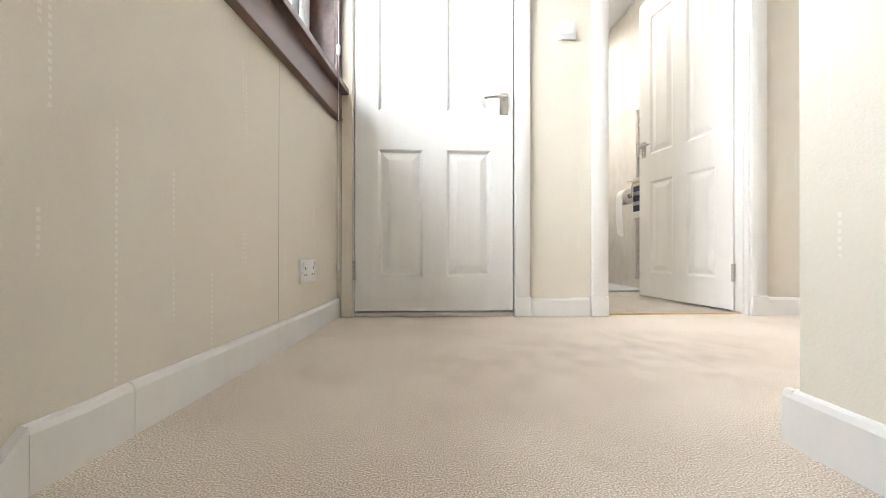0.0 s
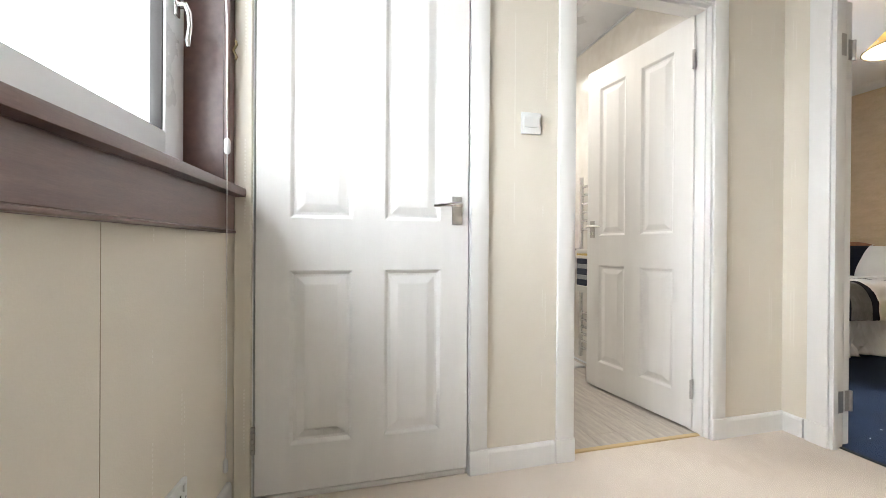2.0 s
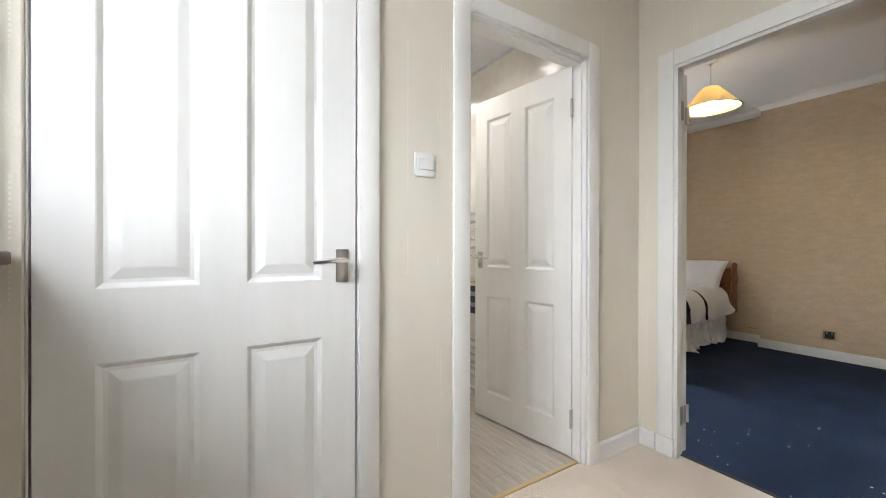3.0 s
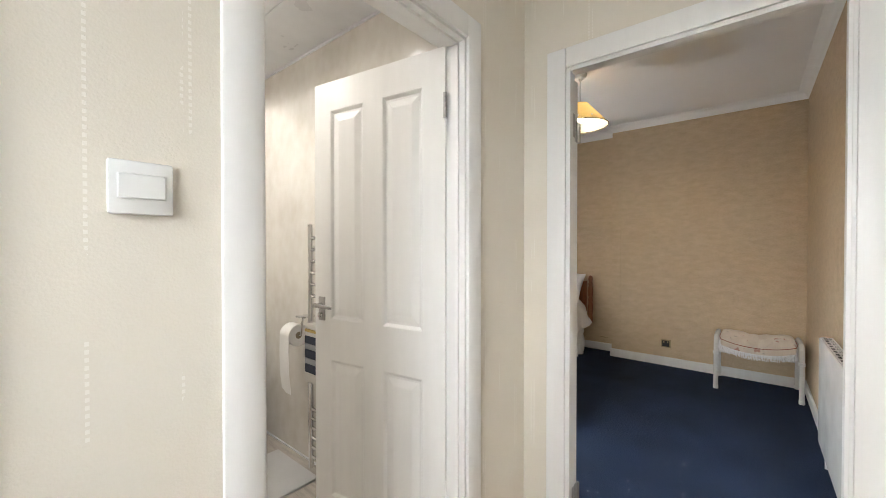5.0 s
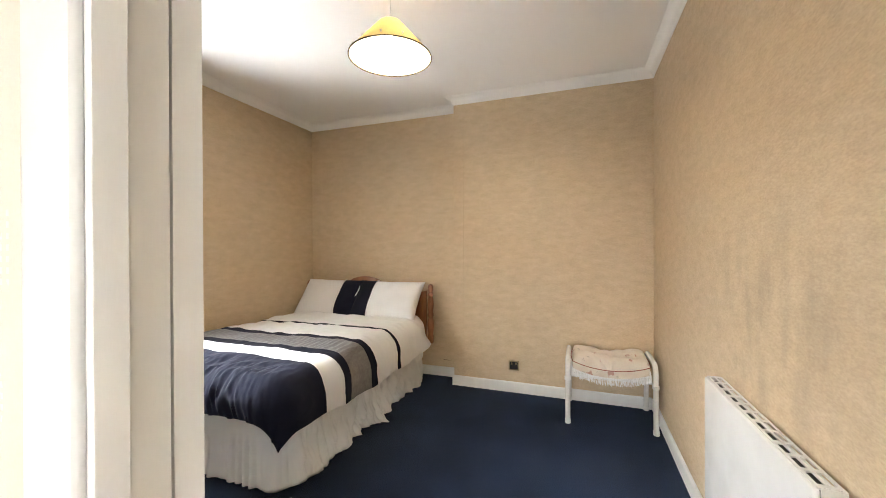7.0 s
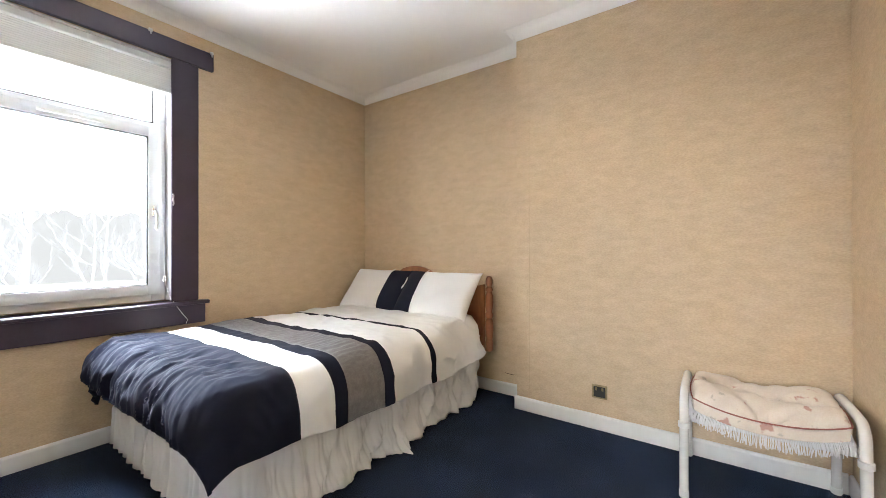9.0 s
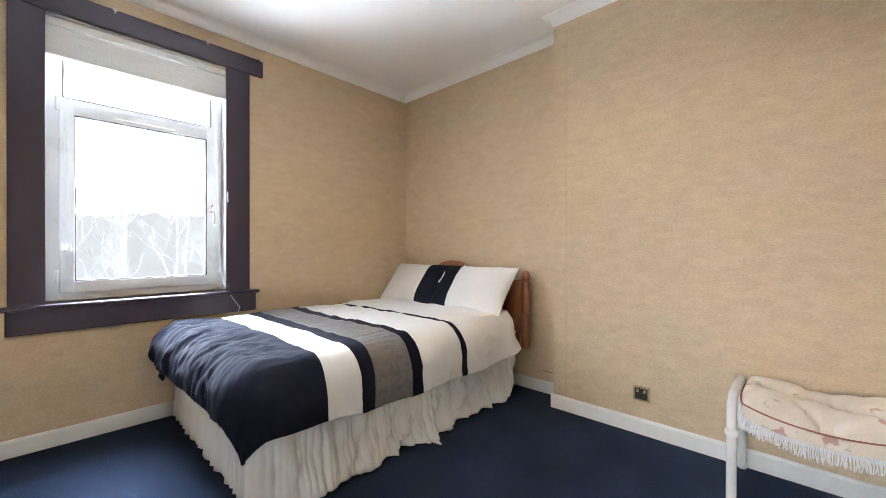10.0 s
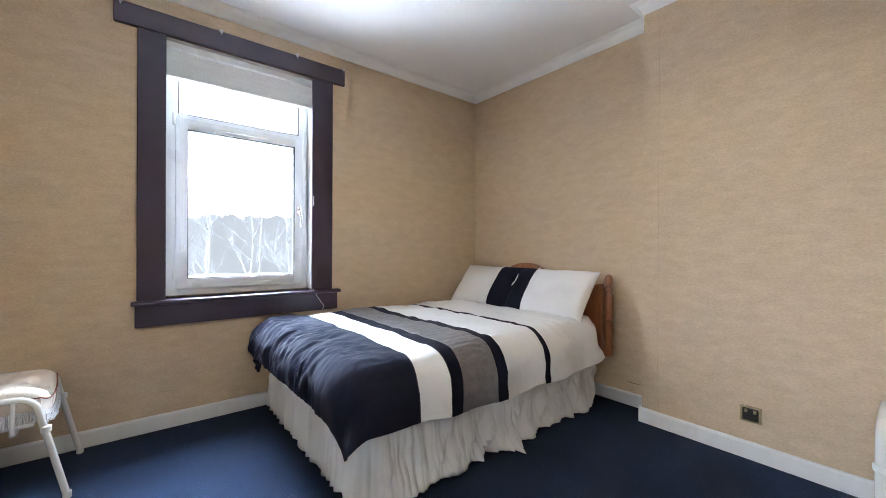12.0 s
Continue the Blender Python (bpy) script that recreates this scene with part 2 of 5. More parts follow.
translucent(SHADE, 0.6)
LINING = translucent(mat("cream_shade_lining", (0.85, 0.80, 0.66), None, 0.9, fine=0.05), 0.55)
BULB = mat("lit_bulb", (1, 0.9, 0.7), None, 0.4, bump=0, glow=((1, 0.80, 0.52), 25))
SPOT = mat("lit_downlight", (1, 1, 1), None, 0.4, bump=0, glow=((1, 0.95, 0.86), 14))
SKYGLOW = mat("overcast_sky", (0.9, 0.92, 0.95), None, 1, bump=0, glow=((0.95, 0.98, 1.0), 6.0))
# near-black base; the hill's haze and daylight are put in as glow
HILLGLOW = mat("glowing_hillside", (0.02, 0.02, 0.02), None, 1, bump=0, glow=((1.0, 0.97, 0.90), 0.495))


# ---- shape helpers ----
def box(bm, a, b, bevel=0.0, seg=1):
    a, b = Vector(a), Vector(b)
    r = bmesh.ops.create_cube(bm, size=1, matrix=Matrix.Translation((a + b) / 2) @ Matrix.Diagonal((*(b - a), 1)))
    if bevel:
        edges = list({e for v in r["verts"] for e in v.link_edges})
        bmesh.ops.bevel(bm, geom=edges, offset=bevel, segments=seg, affect="EDGES", profile=0.5)
    return bm


def boxes(*items, bevel=0.0):
    bm = bmesh.new()
    for a, b in items:
        box(bm, a, b, bevel)
    return bm


def tube(bm, points, radius, sides=10, radii=None):
    """A round bar along points."""
    pts, rings, s = [Vector(p) for p in points], [], None
    for i, p in enumerate(pts):
        t = (pts[min(i + 1, len(pts) - 1)] - pts[max(i - 1, 0)]).normalized()
        if s is None:
            s = t.cross(Vector((0.31, 0.17, 0.93)) if abs(t.z) < 0.9 else Vector((1, 0.1, 0)))
        s = (s - t * s.dot(t)).normalized()     # carried along, so that the rings never twist
        q = t.cross(s)
        r = radii[i] if radii else radius
        rings.append([bm.verts.new(p + r * (math.cos(k * math.tau / sides) * s + math.sin(k * math.tau / sides) * q)) for k in range(sides)])
    for a, b in zip(rings, rings[1:]):
        for k in range(sides):
            bm.faces.new((a[k], a[(k + 1) % sides], b[(k + 1) % sides], b[k]))
    bm.faces.new(rings[0][::-1]), bm.faces.new(rings[-1])
    return bm


def lathe(bm, profile, centre=(0, 0, 0), sides=28, axis="z"):
    """A turned solid from (radius, height) pairs."""
    rings = []
    for r, h in profile:
        ring = []
        for k in range(sides):
            c, s = math.cos(k * math.tau / sides) * r, math.sin(k * math.tau / sides) * r
            p = (c, s, h) if axis == "z" else ((h, c, s) if axis == "x" else (s, h, c))
            ring.append(bm.verts.new(Vector(centre) + Vector(p)))
        rings.append(ring)
    for a, b in zip(rings, rings[1:]):
        for k in range(sides):
            bm.faces.new((a[k], a[(k + 1) % sides], b[(k + 1) % sides], b[k]))
    bm.faces.new(rings[0][::-1]), bm.faces.new(rings[-1])
    return bm


def mesh_of(name, bm, material, smooth=False):
    bmesh.ops.recalc_face_normals(bm, faces=bm.faces[:])
    me = bpy.data.meshes.new(name)
    bm.to_mesh(me)
    bm.free()
    for m in (material if isinstance(material, (list, tuple)) else [material]):
        me.materials.append(m)
    if smooth:
        me.shade_smooth()
        me.set_sharp_from_angle(angle=radians(40))
    return me


def part(name, bm, material, parent, label="", smooth=True):
    ob = new(name, mesh_of(name, bm, material, smooth))
    ob.parent = parent
    if label:
        tagged(ob, label)
    return ob


def thing(name, label, category, m=None, group="", kind=""):
    ob = new(name)
    ob.empty_display_size = 0.1
    if m is not None:
        ob.matrix_world = m
    return tagged(ob, label, category, group, kind)


def solid(name, bm, material, label="", category="", kind="structure", m=None, smooth=False):
    ob = new(name, mesh_of(name, bm, material, smooth))
    if m is not None:
        ob.matrix_world = m
    return tagged(ob, label, category, "", kind)


# ---- the shell ----
FY, RX, BX = 1.772, 1.805, 1.870          # landing's end wall, landing side and bedroom side of the bedroom's door wall
H, BH = 2.60, 2.38                        # ceilings: rooms, bathroom
YW, XR, XB, YR = 3.955, 5.045, 4.85, 0.63  # bedroom: window wall, recess, chimney breast, radiator wall
BYE = 2.235                               # edge of the breast
CUP = (-0.540, 0.216, 1.99)               # cupboard opening
BATH = (0.655, 1.373, 1.985)              # bathroom opening
BED = (0.776, 1.590, 1.984)               # bedroom opening, along y
BATHX, BATHY = 1.51, 3.85

# landing end wall, with two openings
solid("wall_landing_end", boxes(((-0.75, FY, 0), (CUP[0], FY + 0.1, H)), ((CUP[0], FY, CUP[2]), (CUP[1], FY + 0.1, H)), ((CUP[1], FY, 0), (BATH[0], FY + 0.1, H)),
      ((BATH[0], FY, BATH[2]), (BATH[1], FY + 0.1, H)), ((BATH[1], FY, 0), (RX, FY + 0.1, H))), CREAM, "cream wallpapered landing wall with embossed dotted lines", "wall")
# wall between landing and bedroom
solid("wall_bedroom_door", boxes(((RX, YR - 0.1, 0), (BX, BED[0], H)), ((RX, BED[0], BED[2]), (BX, BED[1], H)), ((RX, BED[1], 0), (BX, FY + 0.1, H))), CREAM, "cream wallpapered wall round the bedroom doorway", "wall")
# stair wall with the window, in its own axes
WX0, WX1, WZ0, WZ1 = -1.30, -0.022, 1.012, 2.25
solid("wall_stair_window", boxes(((-5.2, 0, -3), (WX0, 0.26, H)), ((WX0, 0, -3), (WX1, 0.26, WZ0)), ((WX0, 0, WZ1), (WX1, 0.26, H)), ((WX1, 0, -3), (0.12, 0.26, H))), CREAM, "cream wallpapered stair wall below a window", "wall", m=LEFT)
solid("wall_stair_side", boxes(((0.402, -3.4, -3), (0.50, 0.582, H)), ((0.50, 0.482, -3), (RX, 0.582, H))), CREAM, "cream wallpapered stair wall ending at a square corner", "wall")
solid("wall_stair_foot", boxes(((-1.3, -3.5, -3), (0.6, -3.4, H))), CREAM, "cream wall at the foot of the stairs", "wall")
solid("ceiling_landing", boxes(((-1.35, -3.5, H), (BX, FY + 0.1, H + 0.1))), CEIL, "white landing ceiling", "ceiling")
# unseen dark box behind the closed cupboard door, added to block light at its gaps
solid("wall_cupboard_light_block", boxes(((-0.75, FY + 0.62, 0), (0.40, FY + 0.70, H)), ((-0.83, FY + 0.1, 0), (-0.75, FY + 0.70, H)), ((0.30, FY + 0.1, 0), (0.40, FY + 0.62, H)), ((-0.75, FY + 0.1, H), (0.40, FY + 0.70, H + 0.1)), ((-0.75, FY + 0.045, -0.2), (0.30, FY + 0.62, 0))), DARK, "unseen dark box behind the cupboard door, blocking light at its gaps", "wall")
# bathroom
solid("wall_bathroom", boxes(((BATHX, FY + 0.1, 0), (BATHX + 0.08, 4.25, H)), ((0.30, BATHY, 0), (BATHX, 4.25, H)), ((0.402, FY + 0.1, 0), (0.45, BATHY, H))), MARBLE, "glossy beige marble-effect bathroom wall panels", "wall")
bm = boxes(((0.3, FY + 0.1, BH), (0.798, BATHY, BH + 0.05)), ((0.802, FY + 0.1, BH), (1.178, BATHY, BH + 0.05)), ((1.182, FY + 0.1, BH), (BATHX, BATHY, BH + 0.05)), ((0.3, FY + 0.1, BH + 0.01), (BATHX, BATHY, BH + 0.08)))
solid("ceiling_bathroom", bm, UPVC, "white panelled bathroom ceiling with fine joints", "ceiling")
bm = boxes(((BATHX - 0.008, FY + 0.1, BH - 0.012), (BATHX, BATHY, BH)), ((0.4, BATHY - 0.008, BH - 0.012), (BATHX - 0.008, BATHY, BH)))
solid("trim_bathroom_ceiling", bm, UPVC, "white edge trim under the bathroom ceiling", "trim")
# bedroom
WBX0, WBX1, WBZ0, WBZ1 = 2.505, 3.415, 0.762, 2.318
solid("wall_bedroom_window", boxes(((1.55, YW, 0), (WBX0, 4.25, H)), ((WBX1, YW, 0), (XR + 0.1, 4.25, H)), ((WBX0, YW, 0), (WBX1, 4.25, WBZ0)), ((WBX0, YW, WBZ1), (WBX1, 4.25, H))), TAN, "tan mottled wallpaper round the bedroom window", "wall")
solid("wall_bedroom_head", boxes(((XR, BYE, 0), (XR + 0.1, YW, H)), ((XB, YR, 0), (XR + 0.1, BYE, H))), TAN, "tan wallpapered wall with a shallow chimney breast", "wall")
solid("wall_bedroom_radiator", boxes(((BX, YR - 0.1, 0), (XR + 0.1, YR, H))), TANSCUFF, "tan wallpapered wall with scuffs above the radiator", "wall")
solid("wall_bedroom_back", boxes(((BATHX + 0.08, FY + 0.1, 0), (BATHX + 0.11, YW, H)), ((BATHX + 0.11, FY + 0.1, 0), (BX, FY + 0.125, H)), ((BX, YR, 0), (BX + 0.003, BED[0] - 0.09, H)), ((BX, BED[1] + 0.09, 0), (BX + 0.003, FY + 0.125, H))), TAN, "tan wallpapered wall behind the bedroom door", "wall")
solid("ceiling_bedroom", boxes(((BATHX + 0.08, YR - 0.1, H), (XR + 0.1, 4.25, H + 0.1))), CEIL, "white bedroom ceiling", "ceiling")


def coving(pts):
    """Concave coving along a run of points, with the room to the left of the run."""
    bm = bmesh.new()
    prof = [(0.0, 0.068), (0.006, 0.064), (0.012, 0.045), (0.024, 0.026), (0.044, 0.012), (0.062, 0.007), (0.068, 0.0)]
    P = [Vector((*p, 0)) for p in pts]
    rings = []
    for i, p in enumerate(P):
        t0 = (P[i] - P[i - 1]).normalized() if i else (P[1] - P[0]).normalized()
        t1 = (P[i + 1] - P[i]).normalized() if i < len(P) - 1 else t0
        n0, n1 = Vector((-t0.y, t0.x, 0)), Vector((-t1.y, t1.x, 0))
        mi = (n0 + n1) / (1 + n0.dot(n1))
        ring = [bm.verts.new(p + mi * o + Vector((0, 0, H - d))) for o, d in prof]
        ring.append(bm.verts.new(p + Vector((0, 0, H - 0.0005))))
        rings.append(ring)
    for a, b in zip(rings, rings[1:]):
        for k in range(len(a)):
            bm.faces.new((a[k], a[(k + 1) % len(a)], b[(k + 1) % len(a)], b[k]))
    bm.faces.new(rings[0]), bm.faces.new(rings[-1][::-1])
    return bm


solid("trim_coving", coving([(BX, YR), (XB, YR), (XB, BYE), (XR, BYE), (XR, YW), (1.62, YW), (1.62, FY + 0.125), (BX + 0.003, FY + 0.125), (BX + 0.003, YR)]), CEIL, "white plaster coving round the bedroom ceiling", "coving", smooth=True)

# floors
solid("floor_landing", boxes(((-1.35, 0.45, -0.2), (RX + 0.05, FY + 0.045, 0))), BEIGE, "worn beige landing carpet", "carpet")
solid("floor_bedroom", boxes(((RX + 0.05, YR - 0.1, -0.2), (XR + 0.1, 4.25, 0)), ((BATHX + 0.08, FY + 0.1, -0.2), (RX + 0.05, 4.25, 0))), NAVY, "dark navy bedroom carpet", "carpet")
solid("floor_bathroom", boxes(((0.3, FY + 0.045, -0.2), (BATHX + 0.08, 4.25, -0.006))), DARK, "bathroom floor base under the planks", "floor")

# stairs below the landing
stairs = thing("stairs", "beige carpeted stairs rising to the landing", "stairs", kind="structure")
for i in range(11):
    z, y = -0.21 * (i + 1), 0.45 - 0.19 * i
    part("step", boxes(((-1.15, y - 0.19, z - 0.22), (0.402, y, z)), ((-1.15, y - 0.205, z - 0.03), (0.402, y - 0.19, z)), bevel=0.006), BEIGE, stairs)
solid("floor_hall", boxes(((-1.3, -3.5, -2.5), (0.6, -1.75, -2.4))), BEIGE, "beige carpet at the foot of the stairs", "carpet")


def skirting(name, a, b, h=0.088, t=0.015, m=None, label="white painted skirting board"):
    """A skirting board between two floor points, with the room to its left."""
    a, b = Vector((*a, 0)), Vector((*b, 0))
    L = (b - a).length
    bm = bmesh.new()
    prof = [(0, 0), (t, 0), (t, h - 0.012), (t - 0.004, h - 0.003), (t - 0.008, h), (0, h)]
    n = max(2, int(L / 0.25))
    rings = [[bm.verts.new((L * i / n, o + 0.0012 * math.sin(7.3 * i), z + (0.0015 * math.sin(3.1 * i + 1) if z > 0.02 else 0))) for o, z in prof] for i in range(n + 1)]
    for p, q in zip(rings, rings[1:]):
        for k in range(len(prof)):
            bm.faces.new((p[k], p[(k + 1) % len(prof)], q[(k + 1) % len(prof)], q[k]))
    bm.faces.new(rings[0]), bm.faces.new(rings[-1][::-1])
    d = (b - a).normalized()
    ob = solid(name, bm, WHITE, label, "skirting")
    ob.matrix_world = (m or Matrix()) @ Matrix.Translation(a) @ Matrix.Rotation(math.atan2(d.y, d.x), 4, "Z")
    return ob


skirting("baseboard_landing_mid", (0.575, FY), (0.292, FY))
skirting("baseboard_landing_right", (RX, FY), (1.446, FY))
skirting("baseboard_landing_door", (RX, 1.676), (RX, FY - 0.016))
skirting("baseboard_landing_low", (RX, 0.583), (RX, 0.722))
skirting("baseboard_landing_return", (0.388, 0.582), (RX, 0.582), label="white painted skirting board round the wall corner")
skirting("baseboard_stair_side", (0.402, 0.3), (0.402, 0.597))
ob = skirting("baseboard_stair_window", (0.0, 0.0), (-1.115, 0.0), m=LEFT)
skirting("baseboard_stair_window_end", (-1.118, 0.0), (-1.275, 0.0), m=LEFT, label="white skirting board with a cracked joint")
bm = bmesh.new()
for o in (-0.015, 0.0):
    for x, z in ((-1.275, 0.088), (-1.275, -0.06), (-2.9, -1.82), (-2.9, -1.60)):
        bm.verts.new((x, o, z))
bm.verts.ensure_lookup_table()
v = bm.verts
for f in ((0, 1, 2, 3), (7, 6, 5, 4), (0, 3, 7, 4), (1, 5, 6, 2), (0, 4, 5, 1), (3, 2, 6, 7)):
    bm.faces.new([v[i] for i in f])
solid("baseboard_stair_string", bm, WHITE, "white sloping stair string board", "skirting", m=LEFT)
skirting("baseboard_bedroom_window", (XR, YW), (1.62, YW))
skirting("baseboard_bedroom_recess", (XR, BYE), (XR, YW - 0.016))
skirting("baseboard_bedroom_breast", (XB, YR + 0.016), (XB, BYE + 0.015))
skirting("baseboard_bedroom_radiator", (BX, YR), (XB - 0.001, YR))


def door_frame(name, w, h, depth, m, label, arch=0.078, proud=0.016, stop_at=0.055, both=True):
    """Lining, stops, architraves and plinth blocks of an opening that spans 0..w along x; the wall runs from y=0 to depth."""
    t = thing(name, label, "door frame", m, kind="structure")
    e = 0.002
    part("lining", boxes(((0, -e, 0), (0.014, depth + e, h)), ((w - 0.014, -e, 0), (w, depth + e, h)), ((0.014, -e, h - 0.014), (w - 0.014, depth + e, h)), bevel=0.001), WHITE, t)
    part("door_stop", boxes(((0.014, stop_at - 0.03, 0), (0.024, stop_at, h - 0.014)), ((w - 0.024, stop_at - 0.03, 0), (w - 0.014, stop_at, h - 0.014)), ((0.024, stop_at - 0.03, h - 0.024), (w - 0.024, stop_at, h - 0.014)), bevel=0.001), WHITE, t)
    for y0, y1 in ((-proud, -e),) + (((depth + e, depth + proud),) if both else ()):
        for x0, x1 in ((-arch + 0.006, 0.006), (w - 0.006, w + arch - 0.006)):
            part("architrave", box(bmesh.new(), (x0, y0, 0.0), (x1, y1, h + arch - 0.006), 0.005, 2), WHITE, t)
        part("architrave", box(bmesh.new(), (0.006, y0, h - 0.006), (w - 0.006, y1, h + arch - 0.006), 0.005, 2), WHITE, t)
    for x0, x1 in ((-arch + 0.002, 0.009), (w - 0.009, w + arch - 0.002)):
        part("plinth_block", box(bmesh.new(), (x0, -proud - 0.005, 0), (x1, -0.003, 0.096), 0.003), WHITE, t)
    return t


door_frame("door_frame_bathroom", BATH[1] - BATH[0], BATH[2], 0.1, pose(BATH[0], FY, 0), "white painted bathroom door frame with plinth blocks", stop_at=0.05)
door_frame("door_frame_bedroom", BED[1] - BED[0], BED[2], BX - RX, pose(RX, BED[1], 0, 0, 0, -90), "white painted bedroom door frame with chipped paint", stop_at=0.022, both=False)
# cupboard frame: only one full architrave, the other side dies into the window wall
cf = thing("door_frame_cupboard", "white painted cupboard door frame", "door frame", pose(CUP[0], FY, 0), kind="structure")
cw = CUP[1] - CUP[0]
part("lining", boxes(((0, -0.004, 0), (0.003, 0.1, CUP[2])), ((cw - 0.003, -0.004, 0), (cw, 0.1, CUP[2])), ((0.003, -0.004, CUP[2] - 0.003), (cw - 0.003, 0.1, CUP[2]))), WHITE, cf)
part("architrave", box(bmesh.new(), (cw, -0.016, 0.0), (cw + 0.072, -0.001, CUP[2] + 0.07), 0.005, 2), WHITE, cf)
part("architrave", box(bmesh.new(), (-0.055, -0.012, 0.0), (-0.001, -0.001, CUP[2] + 0.07), 0.004), CREAM, cf, "cream painted narrow architrave")
part("architrave", box(bmesh.new(), (-0.001, -0.016, CUP[2]), (cw, -0.001, CUP[2] + 0.07), 0.005, 2), WHITE, cf)
part("plinth_block", box(bmesh.new(), (cw - 0.001, -0.021, 0), (cw + 0.076, -0.002, 0.096), 0.003), WHITE, cf)
part("threshold", box(bmesh.new(), (0.006, 0.004, 0), (cw - 0.006, 0.07, 0.020), 0.003), WHITE, cf)
solid("trim_bathroom_threshold", box(bmesh.new(), (BATH[0] + 0.015, FY + 0.03, -0.004), (BATH[1] - 0.015, FY + 0.052, 0.007), 0.003), OAKSTRIP, "pale wooden threshold strip at the bathroom door", "threshold")
solid("trim_bedroom_threshold", box(bmesh.new(), (RX + 0.044, BED[0] + 0.015, -0.004), (RX + 0.06, BED[1] - 0.015, 0.006), 0.002), DARK, "dark carpet edge strip at the bedroom door", "threshold")


# ---- doors ----
def panel_face(bm, w, h, panels, y, s):
    """One face of a moulded four-panel door; s = -1 faces -y."""
    xs, zs = sorted({0, w, *[c for p in panels for c in (p[0], p[2])]}), sorted({0, h, *[c for p in panels for c in (p[1], p[3])]})
    grid = {(i, k): bm.verts.new((x, y, z)) for i, x in enumerate(xs) for k, z in enumerate(zs)}
    for i in range(len(xs) - 1):
        for k in range(len(zs) - 1):
            if any(abs(p[0] - xs[i]) < 1e-6 and abs(p[1] - zs[k]) < 1e-6 for p in panels):
                ring = [grid[i, k], grid[i + 1, k], grid[i + 1, k + 1], grid[i, k + 1]]
                for ins, d in ((0.004, 0.002), (0.013, 0.0095), (0.022, 0.0095), (0.048, 0.0025), (0.052, 0.002)):
                    nxt = [bm.verts.new((xs[i + a] + (ins if a == 0 else -ins), y - s * d, zs[k + b] + (ins if b == 0 else -ins))) for a, b in ((0, 0), (1, 0), (1, 1), (0, 1))]
                    for q in range(4):
                        bm.faces.new((ring[q], ring[(q + 1) % 4], nxt[(q + 1) % 4], nxt[q]))
                    ring = nxt
                bm.faces.new(ring)
            else:
                bm.faces.new((grid[i, k], grid[i + 1, k], grid[i + 1, k + 1], grid[i, k + 1]))
    return [grid[i, 0] for i in range(len(xs))], [grid[i, len(zs) - 1] for i in range(len(xs))], [grid[0, k] for k in range(len(zs))], [grid[len(xs) - 1, k] for k in range(len(zs))]


def lever_handle(parent, x, z, y, side, s, label="chrome lever handle on a back plate", turn=False):
    """side: +1 or -1, the way along x that the lever points; s: -1 on the face that looks along -y."""
    bm = box(bmesh.new(), (x - 0.019, min(y, y + s * 0.006), z - 0.052), (x + 0.019, max(y, y + s * 0.006), z + 0.052), 0.002, 2)
    for dz in (-0.044, 0.044):
        lathe(bm, [(0.004, y + s * 0.0055), (0.0035, y + s * 0.0075)], (x, 0, z + dz), 10, "y")
    hd = part("handle", bm, STEEL, parent, label)
    bm = bmesh.new()
    lathe(bm, [(0.009, y + s * 0.006), (0.009, y + s * 0.04)], (x, 0, z + 0.018), 16, "y")
    yy = y + s * 0.04
    tube(bm, [(x + side * q, yy + s * d, z + 0.018 + e) for q, d, e in ((-0.006, 0, 0), (0.02, 0.004, 0.001), (0.05, 0.004, -0.001), (0.08, 0, -0.004), (0.095, -0.004, -0.006))], 0.008, 12, [0.010, 0.0095, 0.0085, 0.0078, 0.006])
    part("lever", bm, CHROME, hd)
    if turn:
        bm = lathe(bmesh.new(), [(0.011, y + s * 0.006), (0.011, y + s * 0.011), (0.006, y + s * 0.013)], (x, 0, z - 0.026), 16, "y")
        box(bm, (x - 0.003, min(y + s * 0.012, y + s * 0.024), z - 0.037), (x + 0.003, max(y + s * 0.012, y + s * 0.024), z - 0.015), 0.001)
        part("thumb_turn", bm, CHROME, hd)
    return hd


